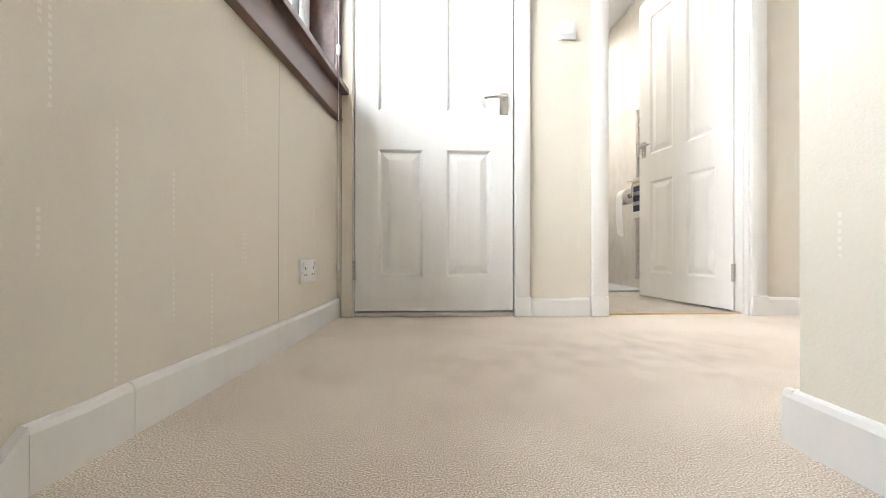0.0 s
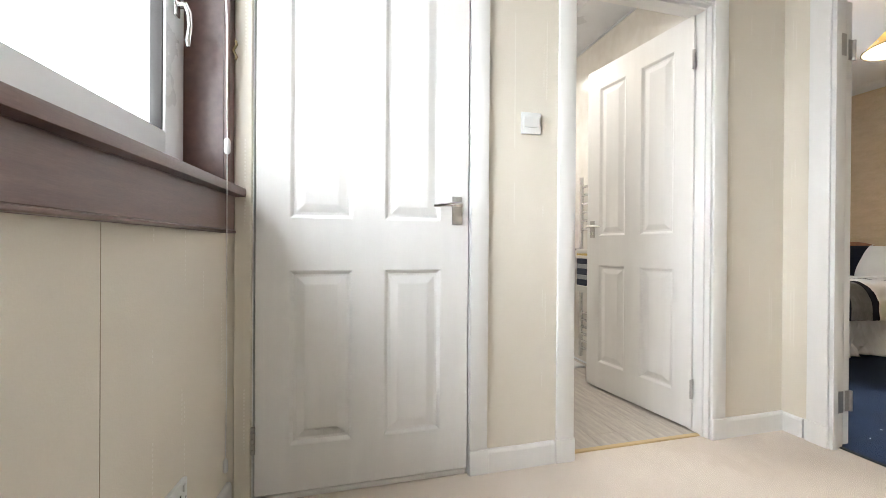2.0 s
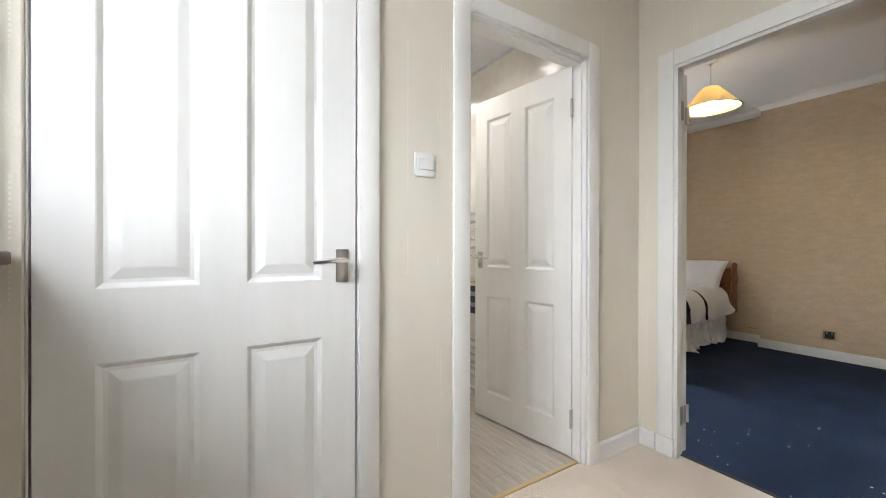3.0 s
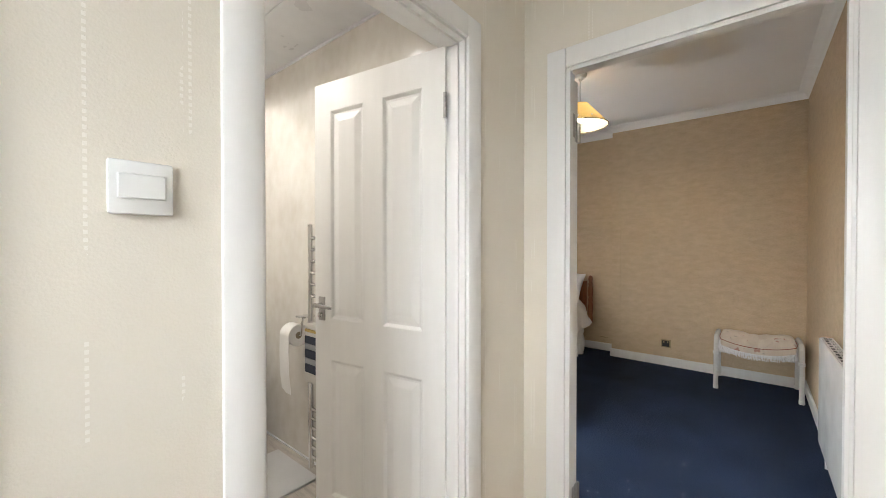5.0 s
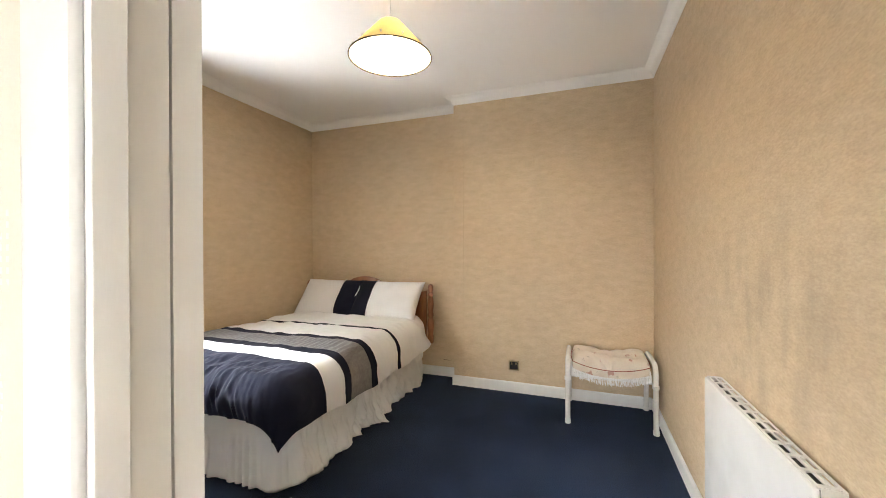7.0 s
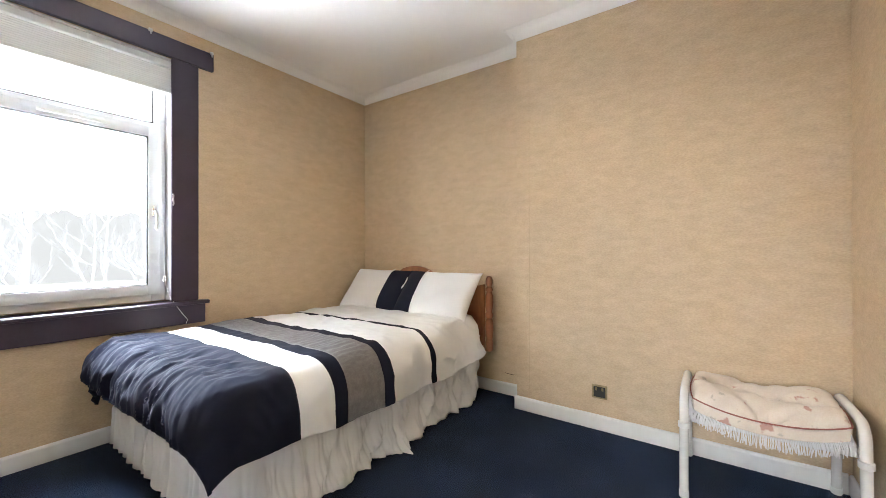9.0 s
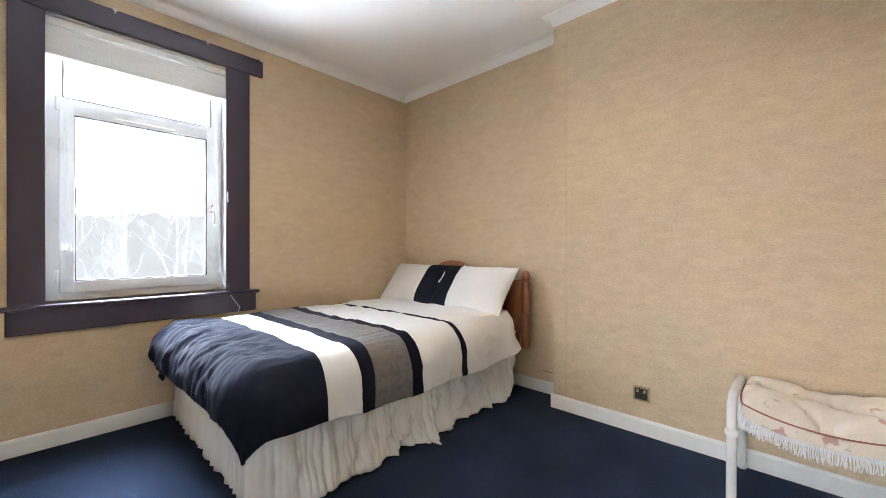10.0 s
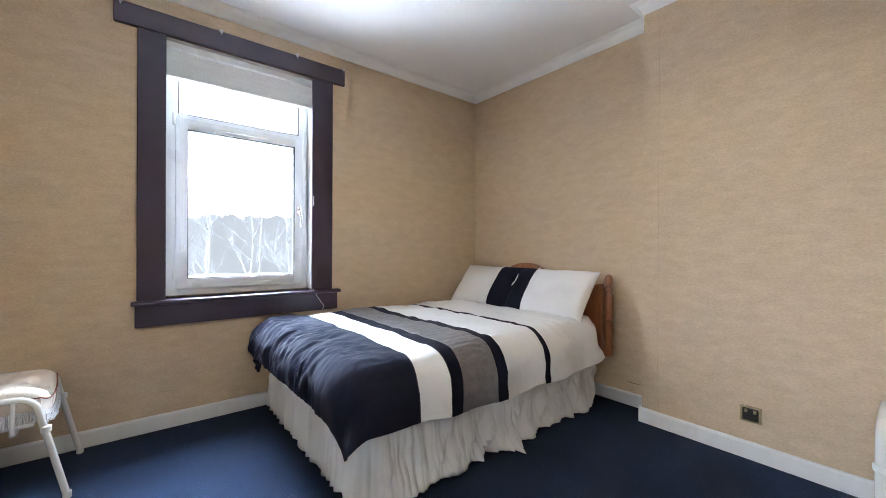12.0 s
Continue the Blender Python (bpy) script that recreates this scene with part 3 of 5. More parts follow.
def panel_door(name, w, h, m, label, hinge_right, turn=False, t=0.035, back=True):
    d = thing(name, label, "door", m, kind="")
    a, b, c, e = 0.143 * w, 0.425 * w, 0.575 * w, 0.857 * w
    panels = [(a, 0.156, b, 0.752), (c, 0.156, e, 0.752), (a, 0.93, b, h - 0.125), (c, 0.93, e, h - 0.125)]
    bm = bmesh.new()
    f0, f1 = panel_face(bm, w, h, panels, 0, -1), panel_face(bm, w, h, panels, t, 1)
    for p, q in zip(f0, f1):
        for k in range(len(p) - 1):
            bm.faces.new((p[k], p[k + 1], q[k + 1], q[k]))
    part("leaf", bm, WHITE, d, smooth=False)
    hx = 0.045 if hinge_right else w - 0.045
    lever_handle(d, hx, 0.972, 0, 1 if hinge_right else -1, -1, turn=turn)
    if back:
        lever_handle(d, hx, 0.972, t, 1 if hinge_right else -1, 1, turn=turn)
    x = w + 0.004 if hinge_right else -0.004
    for z in (0.19, h - 0.21):
        bm = bmesh.new()
        for k in range(5):
            lathe(bm, [(0.0045, z - 0.045 + 0.018 * k), (0.0072, z - 0.0445 + 0.018 * k), (0.0072, z - 0.0285 + 0.018 * k), (0.0045, z - 0.028 + 0.018 * k)], (x, -0.005, 0), 12)
        box(bm, (x - 0.0035, -0.002, z - 0.045), (x - 0.0015, 0.024, z + 0.045), 0.0004) if hinge_right else box(bm, (x + 0.0015, -0.002, z - 0.045), (x + 0.0035, 0.024, z + 0.045), 0.0004)
        part("hinge", bm, STEEL, d, "worn steel butt hinge with paint on it")
    return d


tagged(panel_door("cupboard_door", CUP[1] - CUP[0] - 0.018, 1.95, pose(CUP[0] + 0.009, FY - 0.006, 0.03), "closed white moulded four-panel cupboard door", False, back=False), group="white panel doors")
# bathroom leaf stands open into the bathroom, bedroom leaf folded back beside its wall
_f = bpy.data.objects["door_frame_bedroom"]
_d = BX - RX
for z in (0.20, 1.76):
    part("hinge_plate", boxes(((0.0142, _d - 0.034, z - 0.048), (0.0162, _d + 0.001, z + 0.048)), bevel=0.0006), STEEL, _f, "paint-spotted steel hinge plate")
part("strike_plate", boxes(((BED[1] - BED[0] - 0.0165, _d - 0.032, 0.945), (BED[1] - BED[0] - 0.0142, _d - 0.008, 1.005)), bevel=0.0006), STEEL, _f, "steel latch keep")
_w = BATH[1] - BATH[0] - 0.044
tagged(panel_door("bathroom_door", _w, 1.958, pose(BATH[1] - 0.027, FY + 0.075, 0.012, 0, 0, -81.5) @ pose(-_w, 0, 0), "white moulded four-panel door open into the bathroom", True, turn=True), group="white panel doors")
_w = BED[1] - BED[0] - 0.034
tagged(panel_door("bedroom_door", _w, 1.94, pose(BX + 0.006, BED[1] - 0.012, 0.012, 0, 0, 90) @ pose(0, -0.035, 0), "white moulded four-panel bedroom door folded back", False), group="white panel doors")


# ---- stair window ----
sw = thing("window_stairs", "white plastic window in brown stained casing above the stairs", "window", LEFT, kind="structure")
part("sill", box(bmesh.new(), (-1.36, -0.062, 1.022), (-0.018, 0.14, 1.050), 0.005, 2), BROWN, sw, "brown stained window board")
bm = box(bmesh.new(), (-1.34, -0.028, 0.914), (-0.022, -0.001, 1.022), 0.002)
box(bm, (-1.34, -0.033, 0.904), (-0.022, -0.001, 0.914), 0.003)
part("apron", bm, BROWN, sw, "brown stained apron board")
for x0, x1 in ((-0.05, -0.004), (-1.35, -1.285)):
    part("casing", box(bmesh.new(), (x0, -0.020, 1.038), (x1, -0.001, 2.30), 0.004), BROWN, sw)
part("casing", box(bmesh.new(), (-1.285, -0.020, 2.235), (-0.05, -0.001, 2.30), 0.004), BROWN, sw)
for x0, x1 in ((-0.037, -0.022), (-1.30, -1.285)):
    part("jamb_lining", box(bmesh.new(), (x0, -0.001, 1.038), (x1, 0.15, 2.25), 0.001), BROWN, sw)
part("jamb_lining", box(bmesh.new(), (-1.285, -0.001, 2.235), (-0.037, 0.15, 2.25), 0.001), BROWN, sw)


def frame_ring(x0, z0, x1, z1, wid, y0, y1, bevel=0.006):
    bm = bmesh.new()
    box(bm, (x0, y0, z0), (x0 + wid, y1, z1), bevel, 2), box(bm, (x1 - wid, y0, z0), (x1, y1, z1), bevel, 2)
    box(bm, (x0 + wid - 0.004, y0 + 0.001, z0), (x1 - wid + 0.004, y1 - 0.001, z0 + wid), bevel, 2), box(bm, (x0 + wid - 0.004, y0 + 0.001, z1 - wid), (x1 - wid + 0.004, y1 - 0.001, z1), bevel, 2)
    return bm


def window_handle(parent, x, z, y):
    bm = box(bmesh.new(), (x - 0.012, y - 0.012, z - 0.035), (x + 0.012, y, z + 0.035), 0.004, 2)
    tube(bm, [(x, y - 0.012, z), (x, y - 0.030, z), (x + 0.002, y - 0.038, z - 0.02), (x + 0.004, y - 0.040, z - 0.06), (x + 0.004, y - 0.034, z - 0.10), (x + 0.003, y - 0.036, z - 0.118)], 0.008, 10, [0.010, 0.010, 0.009, 0.007, 0.008, 0.005])
    return part("handle", bm, CHROME, parent, "chrome espagnolette handle")


part("outer_frame", frame_ring(-1.285, 1.050, -0.037, 2.235, 0.062, 0.115, 0.19), UPVC, sw)
sash = part("sash", frame_ring(-1.235, 1.098, -0.085, 2.185, 0.085, 0.100, 0.175), UPVC, sw)
part("gasket", frame_ring(-1.153, 1.180, -0.167, 2.103, 0.006, 0.108, 0.14, 0.001), DARK, sash)
pn = part("pane", boxes(((-1.152, 0.135, 1.181), (-0.168, 0.141, 2.102))), GLASS, sash)
pn.visible_shadow = False
window_handle(sw, -0.128, 1.56, 0.100)

# blind with its cord, and the cleat on the casing
bl = thing("roller_blind", "rolled-up cream blind with a hanging white cord", "blind", LEFT)
part("roll", lathe(bmesh.new(), [(0.02, -1.26), (0.022, -1.258), (0.022, -0.062), (0.02, -0.06)], (0, 0.035, 2.20), 20, "x"), BLIND, bl)
cord = bmesh.new()
for o in (0, 0.006):
    tube(cord, [(-0.075 - o, 0.0, 2.19), (-0.105 - o, -0.02, 1.9), (-0.150 - o, -0.05, 1.5), (-0.185, -0.064, 1.165)], 0.0013, 6)
tube(cord, [(-0.185, -0.064, 1.13), (-0.190, -0.066, 0.9), (-0.186, -0.066, 0.5), (-0.185, -0.064, 0.26)], 0.0013, 6)
cd = part("cord", cord, PLASTIC, bl, "thin white pull cord")
part("toggle", lathe(bmesh.new(), [(0.004, 1.122), (0.0085, 1.128), (0.0085, 1.16), (0.005, 1.166)], (-0.185, -0.064, 0), 14), PLASTIC, cd)
part("acorn", lathe(bmesh.new(), [(0.003, 0.222), (0.0065, 0.226), (0.006, 0.255), (0.003, 0.262)], (-0.185, -0.064, 0), 14), PLASTIC, cd)
cl = thing("cord_cleat", "small brass cord cleat on the window casing", "cleat", LEFT)
part("cleat", tube(bmesh.new(), [(-0.03, -0.030, 1.52), (-0.03, -0.034, 1.51), (-0.03, -0.024, 1.49), (-0.03, -0.034, 1.47), (-0.03, -0.030, 1.46)], 0.004, 8), BRASS, cl)


# ---- electrics on the landing ----
def socket_double(name, m, label, plate, face=None, w=0.146, h=0.086):
    """A double socket on a wall in the xz plane, facing -y."""
    s = thing(name, label, "socket", m)
    face = face or plate
    part("plate", box(bmesh.new(), (-w / 2, -0.012, -h / 2), (w / 2, 0, h / 2), 0.004, 2), plate, s)
    for k in (-1, 1):
        part("rocker", box(bmesh.new(), (k * 0.052 - 0.006, -0.0165, 0.016), (k * 0.052 + 0.006, -0.0115, 0.034), 0.0015), face, s)
        bm = boxes(((k * 0.036 - 0.003, -0.0127, 0.006), (k * 0.036 + 0.003, -0.0119, 0.014)), ((k * 0.036 - 0.013, -0.0127, -0.016), (k * 0.036 - 0.007, -0.0119, -0.011)), ((k * 0.036 + 0.007, -0.0127, -0.016), (k * 0.036 + 0.013, -0.0119, -0.011)))
        part("pin_holes", bm, DARK, s)
    for k in (-1, 1):
        part("screw", lathe(bmesh.new(), [(0.003, -0.013), (0.003, -0.0118)], (k * 0.0615, 0, -0.004), 10, "y"), STEEL, s)
    return s


solid("trim_stair_wallpaper_seam", boxes(((-0.5757, -0.0006, 0.09), (-0.5743, 0.001, 0.903))), mat("seam_shadow", (0.40, 0.33, 0.24), None, 0.8), "lifting wallpaper seam on the stair wall", "wallpaper", m=LEFT)
socket_double("wall_socket", LEFT @ pose(-0.357, 0, 0.236), "white double plug socket on the stair wall", PLASTIC)
ls = thing("light_switch", "white plastic light switch beside the bathroom door", "switch", pose(0.465, FY, 1.356))
part("plate", box(bmesh.new(), (-0.043, -0.010, -0.043), (0.043, 0, 0.043), 0.004, 2), PLASTIC, ls)
bm = box(bmesh.new(), (-0.032, -0.0135, -0.018), (0.032, -0.009, 0.022), 0.002)
part("rocker", bm, PLASTIC, ls)



def socket_single(name, m, label, plate, face):
    s = thing(name, label, "socket", m)
    part("plate", box(bmesh.new(), (-0.044, -0.010, -0.041), (0.044, 0, 0.041), 0.003, 2), plate, s)
    part("insert", box(bmesh.new(), (-0.033, -0.0125, -0.031), (0.033, -0.0095, 0.031), 0.002), face, s, "black insert")
    part("rocker", box(bmesh.new(), (0.012, -0.016, 0.008), (0.024, -0.012, 0.026), 0.0015), plate, s)
    part("rocker", box(bmesh.new(), (-0.024, -0.016, 0.008), (-0.012, -0.012, 0.026), 0.0015), plate, s)
    for k in (-1, 1):
        part("screw", lathe(bmesh.new(), [(0.003, -0.011), (0.003, -0.0095)], (k * 0.039, 0, 0), 10, "y"), plate, s)
    return s


# ---- bathroom ----
boxing = solid("trim_pipe_boxing", box(bmesh.new(), (1.405, 3.77, 0), (BATHX - 0.001, BATHY - 0.001, BH - 0.013), 0.004), MARBLE, "marble-effect boxing over corner pipes", "boxing")
for x, y in ((1.404, 3.772), (BATHX - 0.012, 3.765)):
    solid("trim_panel_edge", box(bmesh.new(), (x - 0.011, y - 0.008, 0), (x + 0.011, y + 0.004, BH - 0.014), 0.003), CHROME, "chrome corner trim between wall panels", "trim")
solid("trim_bathroom_base", boxes(((BATHX - 0.008, FY + 0.12, 0), (BATHX, 3.76, 0.010))), UPVC, "white sealant strip along the bathroom floor", "trim")

wc = thing("toilet", "white back-to-wall toilet with a concealed cistern unit", "toilet")
part("cistern_unit", box(bmesh.new(), (0.90, 3.648, 0), (1.374, 3.848, 0.715), 0.003), ENAMEL, wc)
part("flush_panel", box(bmesh.new(), (0.90, 3.648, 0.719), (1.374, 3.848, 0.868), 0.003), ENAMEL, wc)
part("worktop", box(bmesh.new(), (0.89, 3.635, 0.868), (1.382, 3.848, 0.900), 0.006, 2), ENAMEL, wc)
fb = part("flush_button", lathe(bmesh.new(), [(0.026, 3.636), (0.030, 3.640), (0.030, 3.648)], (1.285, 0, 0.795), 24, "y"), CHROME, wc, "round chrome dual flush button")


def slab(outline, z0, z1, taper=1.0, c=(0, 0)):
    bm = bmesh.new()
    lo = [bm.verts.new((c[0] + (x - c[0]) * taper, y if taper == 1 else c[1] + (y - c[1]) * taper, z0)) for x, y in outline]
    hi = [bm.verts.new((x, y, z1)) for x, y in outline]
    for k in range(len(lo)):
        bm.faces.new((lo[k], lo[(k + 1) % len(lo)], hi[(k + 1) % len(lo)], hi[k]))
    bm.faces.new(lo[::-1]), bm.faces.new(hi)
    bmesh.ops.bevel(bm, geom=[e for e in bm.edges if abs(e.verts[0].co.z - e.verts[1].co.z) < 1e-5], offset=min(0.008, (z1 - z0) * 0.3), segments=2, affect="EDGES")
    return bm


def d_shape(cx, y0, y1, w, n=14):
    pts = [(cx - w / 2, y1), (cx - w / 2, y0 + 0.09)]
    pts += [(cx - w / 2 + 0.03 * (1 - math.cos(a)) + (w / 2 - 0.03) * (a / (math.pi / 2)) ** 1.6, y0 + 0.09 - 0.09 * math.sin(a)) for a in [math.pi / 2 * k / n for k in range(1, n + 1)]]
    right = [(2 * cx - x, y) for x, y in reversed(pts[:-1])]
    return pts + right


part("seat_lid", slab(d_shape(1.155, 3.25, 3.645, 0.375), 0.445, 0.472), CERAMIC, wc, "closed white seat lid")
part("seat", slab(d_shape(1.155, 3.245, 3.645, 0.38), 0.425, 0.442), CERAMIC, wc)
part("bowl", slab(d_shape(1.155, 3.265, 3.645, 0.365), 0.22, 0.424, 0.80, (1.155, 3.6)), CERAMIC, wc)
part("foot", slab([(x, y) for x, y in d_shape(1.155, 3.33, 3.645, 0.27)], 0.0, 0.224), CERAMIC, wc)

tb = thing("toilet_brush", "white plastic toilet brush in its holder on the floor", "toilet brush")
part("holder", lathe(bmesh.new(), [(0.046, 0), (0.05, 0.006), (0.054, 0.30), (0.05, 0.315), (0.02, 0.318)], (1.440, 3.67, 0.001)), PLASTIC, tb)
part("handle", tube(bmesh.new(), [(1.44, 3.67, 0.316), (1.44, 3.67, 0.42), (1.44, 3.67, 0.50)], 0.011, 12), PLASTIC, tb)

df = thing("reed_diffuser", "beige ceramic jar on the cistern unit", "jar", pose(1.265, 3.755, 0.900))
part("jar", lathe(bmesh.new(), [(0.042, 0), (0.046, 0.006), (0.046, 0.075), (0.038, 0.10), (0.028, 0.105), (0.028, 0.112)]), mat("beige_ceramic", (0.50, 0.44, 0.36), None, 0.4), df)
bm = bmesh.new()
for k in range(9):
    a = k * 2.4
    lathe(bm, [(0.002, 0), (0.014, 0.008), (0.012, 0.022), (0.003, 0.03)], (0.018 * math.cos(a), 0.018 * math.sin(a), 0.108 + 0.006 * (k % 3)), 8)
part("dried_flowers", bm, mat("dried_petals", (0.55, 0.48, 0.40), (0.12, 0.09, 0.07), 0.9, scale=60), df, "cream and dark dried petals")

mi = thing("bathroom_mirror", "frameless rectangular wall mirror above the cistern unit", "mirror")
part("backing", boxes(((0.82, BATHY - 0.020, 1.337), (1.386, BATHY, 1.919))), DARK, mi)
part("mirror_glass", box(bmesh.new(), (0.818, BATHY - 0.026, 1.335), (1.388, BATHY - 0.0205, 1.921), 0.001), MIRROR, mi)

vt = thing("extractor_vent", "white slatted extractor vent high on the bathroom wall", "vent")
part("frame", boxes(((1.085, BATHY - 0.014, 2.060), (1.098, BATHY, 2.236)), ((1.237, BATHY - 0.014, 2.060), (1.250, BATHY, 2.236)), ((1.098, BATHY - 0.014, 2.060), (1.237, BATHY, 2.072)), ((1.098, BATHY - 0.014, 2.224), (1.237, BATHY, 2.236)), bevel=0.002), PLASTIC, vt)
part("backing", boxes(((1.098, BATHY - 0.003, 2.072), (1.237, BATHY - 0.001, 2.224))), DARK, vt)
for k in range(11):
    part("slat", box(bmesh.new(), (1.098, BATHY - 0.012, 2.077 + 0.0135 * k), (1.237, BATHY - 0.005, 2.0805 + 0.0135 * k)), PLASTIC, vt)
fs = thing("isolator_switch", "small white isolator box below the bathroom ceiling", "switch")
part("box", box(bmesh.new(), (1.02, BATHY - 0.035, 2.26), (1.12, BATHY, 2.345), 0.006, 2), PLASTIC, fs)

tr = thing("toilet_roll_holder", "chrome toilet roll holder with a hanging white roll", "toilet roll")
part("arm", tube(bmesh.new(), [(BATHX, 2.95, 0.855), (BATHX - 0.05, 2.95, 0.855), (BATHX - 0.07, 2.95, 0.850), (BATHX - 0.075, 2.95, 0.825), (BATHX - 0.075, 2.96, 0.762), (BATHX - 0.075, 2.98, 0.752), (BATHX - 0.075, 3.08, 0.752)], 0.006, 10), CHROME, tr)
part("cover", box(bmesh.new(), (BATHX - 0.10, 2.94, 0.857), (BATHX - 0.002, 2.98, 0.867), 0.003), CHROME, tr)
bm = bmesh.new()
prof = [(0.02, 0.0), (0.061, 0.0), (0.062, 0.003), (0.062, 0.097), (0.061, 0.10), (0.02, 0.10)]
ring = [[bm.verts.new((BATHX - 0.075 + r * math.cos(a), 2.985 + h, 0.752 + r * math.sin(a))) for a in [k * math.tau / 32 for k in range(32)]] for r, h in prof]
for a, b in zip(ring, ring[1:] + ring[:1]):
    for k in range(32):
        bm.faces.new((a[k], a[(k + 1) % 32], b[(k + 1) % 32], b[k]))
rl = part("roll", bm, PAPER, tr)
bm = bmesh.new()
pts = [(-0.062, 0), (-0.064, -0.1), (-0.062, -0.2), (-0.056, -0.26), (-0.050, -0.305)]
rows_ = [[bm.verts.new((BATHX - 0.075 + dx + o, yy, 0.752 + dz - (0.02 if (yy < 3.05 and dz < -0.28) else 0))) for o in (0, 0.002) for yy in (2.986, 3.035, 3.084)] for dx, dz in pts]
for a, b in zip(rows_, rows_[1:]):
    for k in range(2):
        bm.faces.new((a[k], a[k + 1], b[k + 1], b[k])), bm.faces.new((a[k + 4], a[k + 3], b[k + 3], b[k + 4]))
    bm.faces.new((a[0], a[3], b[3], b[0])), bm.faces.new((a[2], a[5], b[5], b[2]))
part("hanging_sheet", bm, PAPER, rl)
part("core", lathe(bmesh.new(), [(0.0195, 0.002), (0.0195, 0.098)], (BATHX - 0.075, 2.985, 0.752), 24, "y"), mat("cardboard", (0.30, 0.24, 0.17), None, 0.9), rl)

rail = thing("towel_rail", "chrome ladder towel rail on the bathroom wall", "towel rail")
for y in (2.33, 2.78):
    part("upright", tube(bmesh.new(), [(BATHX - 0.125, y, 0.10), (BATHX - 0.125, y, 1.37)], 0.014, 14), CHROME, rail)
for z in [0.16 + 0.05 * k for k in range(6)] + [0.58 + 0.05 * k for k in range(6)] + [1.0 + 0.06 * k for k in range(6)]:
    part("rung", tube(bmesh.new(), [(BATHX - 0.125, 2.34, z), (BATHX - 0.125, 2.77, z)], 0.009, 10), CHROME, rail)
for y in (2.33, 2.78):
    part("bracket", tube(bmesh.new(), [(BATHX - 0.115, y, 1.25), (BATHX, y, 1.25)], 0.009, 10), CHROME, rail)
tw = thing("towel", "black and white patterned towel hanging on the rail", "towel")
TOWELB = mat("navy_towel_band", (0.03, 0.035, 0.055), None, 1.0, bump=0.8, bscale=200)
TOWELG = mat("grey_towel_band", (0.30, 0.31, 0.32), None, 1.0, bump=0.8, bscale=200)
TOWELW = mat("pale_towel_band", (0.62, 0.60, 0.55), None, 1.0, bump=0.8, bscale=200)
TOWELY = mat("mustard_towel_band", (0.55, 0.40, 0.14), None, 1.0, bump=0.8, bscale=200)
z = 0.555
for cloth, hgt, lab in ((TOWELW, 0.05, "pale band"), (TOWELB, 0.045, "navy band"), (TOWELG, 0.03, "grey band"), (TOWELB, 0.045, "navy band"), (TOWELG, 0.03, "grey band"), (TOWELB, 0.04, "navy band"), (TOWELW, 0.02, "pale band"), (TOWELY, 0.015, "mustard band")):
    part("band", box(bmesh.new(), (BATHX - 0.150, 2.50, z), (BATHX - 0.138, 2.800, z + hgt - 0.001), 0.003), cloth, tw, lab)
    z += hgt
part("fold", box(bmesh.new(), (BATHX - 0.150, 2.50, z), (BATHX - 0.100, 2.800, z + 0.03), 0.006, 2), TOWELW, tw)
part("back", box(bmesh.new(), (BATHX - 0.112, 2.50, 0.57), (BATHX - 0.102, 2.798, z), 0.003), TOWELW, tw)
bmx = box(bmesh.new(), (0.80, 2.80, 0.0), (1.44, 3.24, 0.016), 0.006, 2)
bathmat = tagged(new("bath_mat", mesh_of("bath_mat", bmx, MATWHITE, True)), "white shaggy bath mat on the plank floor", "bath mat")
# the pair at x 0.64 is unseen, added to light the walls more evenly
for x, y, watts in ((1.10, 3.42, 28), (1.10, 2.50, 6), (0.64, 2.95, 48), (0.64, 2.35, 13)):
    dl = thing("downlight", "round recessed ceiling downlight, lit; two of the four are added fill", "downlight", pose(x, y, BH), group="bathroom downlights")
    part("bezel", lathe(bmesh.new(), [(0.034, -0.001), (0.042, -0.004), (0.044, -0.003), (0.044, 0.0)]), CHROME, dl)
    part("lens", lathe(bmesh.new(), [(0.002, -0.005), (0.032, -0.005), (0.033, -0.0045)]), SPOT, dl)
    lamp("downlight_and_fill_light", "SPOT", pose(x, y, BH - 0.012), watts, (1, 0.95, 0.88), spot=radians(158), radius=0.035)


# ---- bedroom window ----
bw = thing("window_bedroom", "white plastic window in dark plum painted casing", "window", kind="structure")
part("casing_head", box(bmesh.new(), (2.285, YW - 0.026, 2.318), (3.632, YW - 0.001, 2.440), 0.004), PURPLE, bw)
for x0, x1 in ((2.388, 2.522), (3.386, 3.540)):
    part("casing", box(bmesh.new(), (x0, YW - 0.020, 0.762), (x1, YW - 0.001, 2.318), 0.003), PURPLE, bw)
part("sill", box(bmesh.new(), (2.362, YW - 0.055, 0.738), (3.596, YW + 0.13, 0.762), 0.006, 2), PURPLE, bw)
part("apron", box(bmesh.new(), (2.380, YW - 0.024, 0.612), (3.580, YW - 0.001, 0.738), 0.003), PURPLE, bw)
part("reveal", boxes(((2.505, YW - 0.001, 0.764), (2.511, 4.20, 2.316)), ((3.409, YW - 0.001, 0.764), (3.415, 4.20, 2.316)), ((2.511, YW - 0.001, 2.310), (3.409, 4.20, 2.316))), WHITE, bw)
part("outer_frame", frame_ring(2.512, 0.764, 3.408, 2.310, 0.080, 4.105, 4.175), UPVC, bw)
part("transom", box(bmesh.new(), (2.587, 4.106, 1.872), (3.343, 4.174, 1.924), 0.005, 2), UPVC, bw)
sash = part("sash", frame_ring(2.576, 0.806, 3.372, 1.890, 0.064, 4.085, 4.150), UPVC, bw)
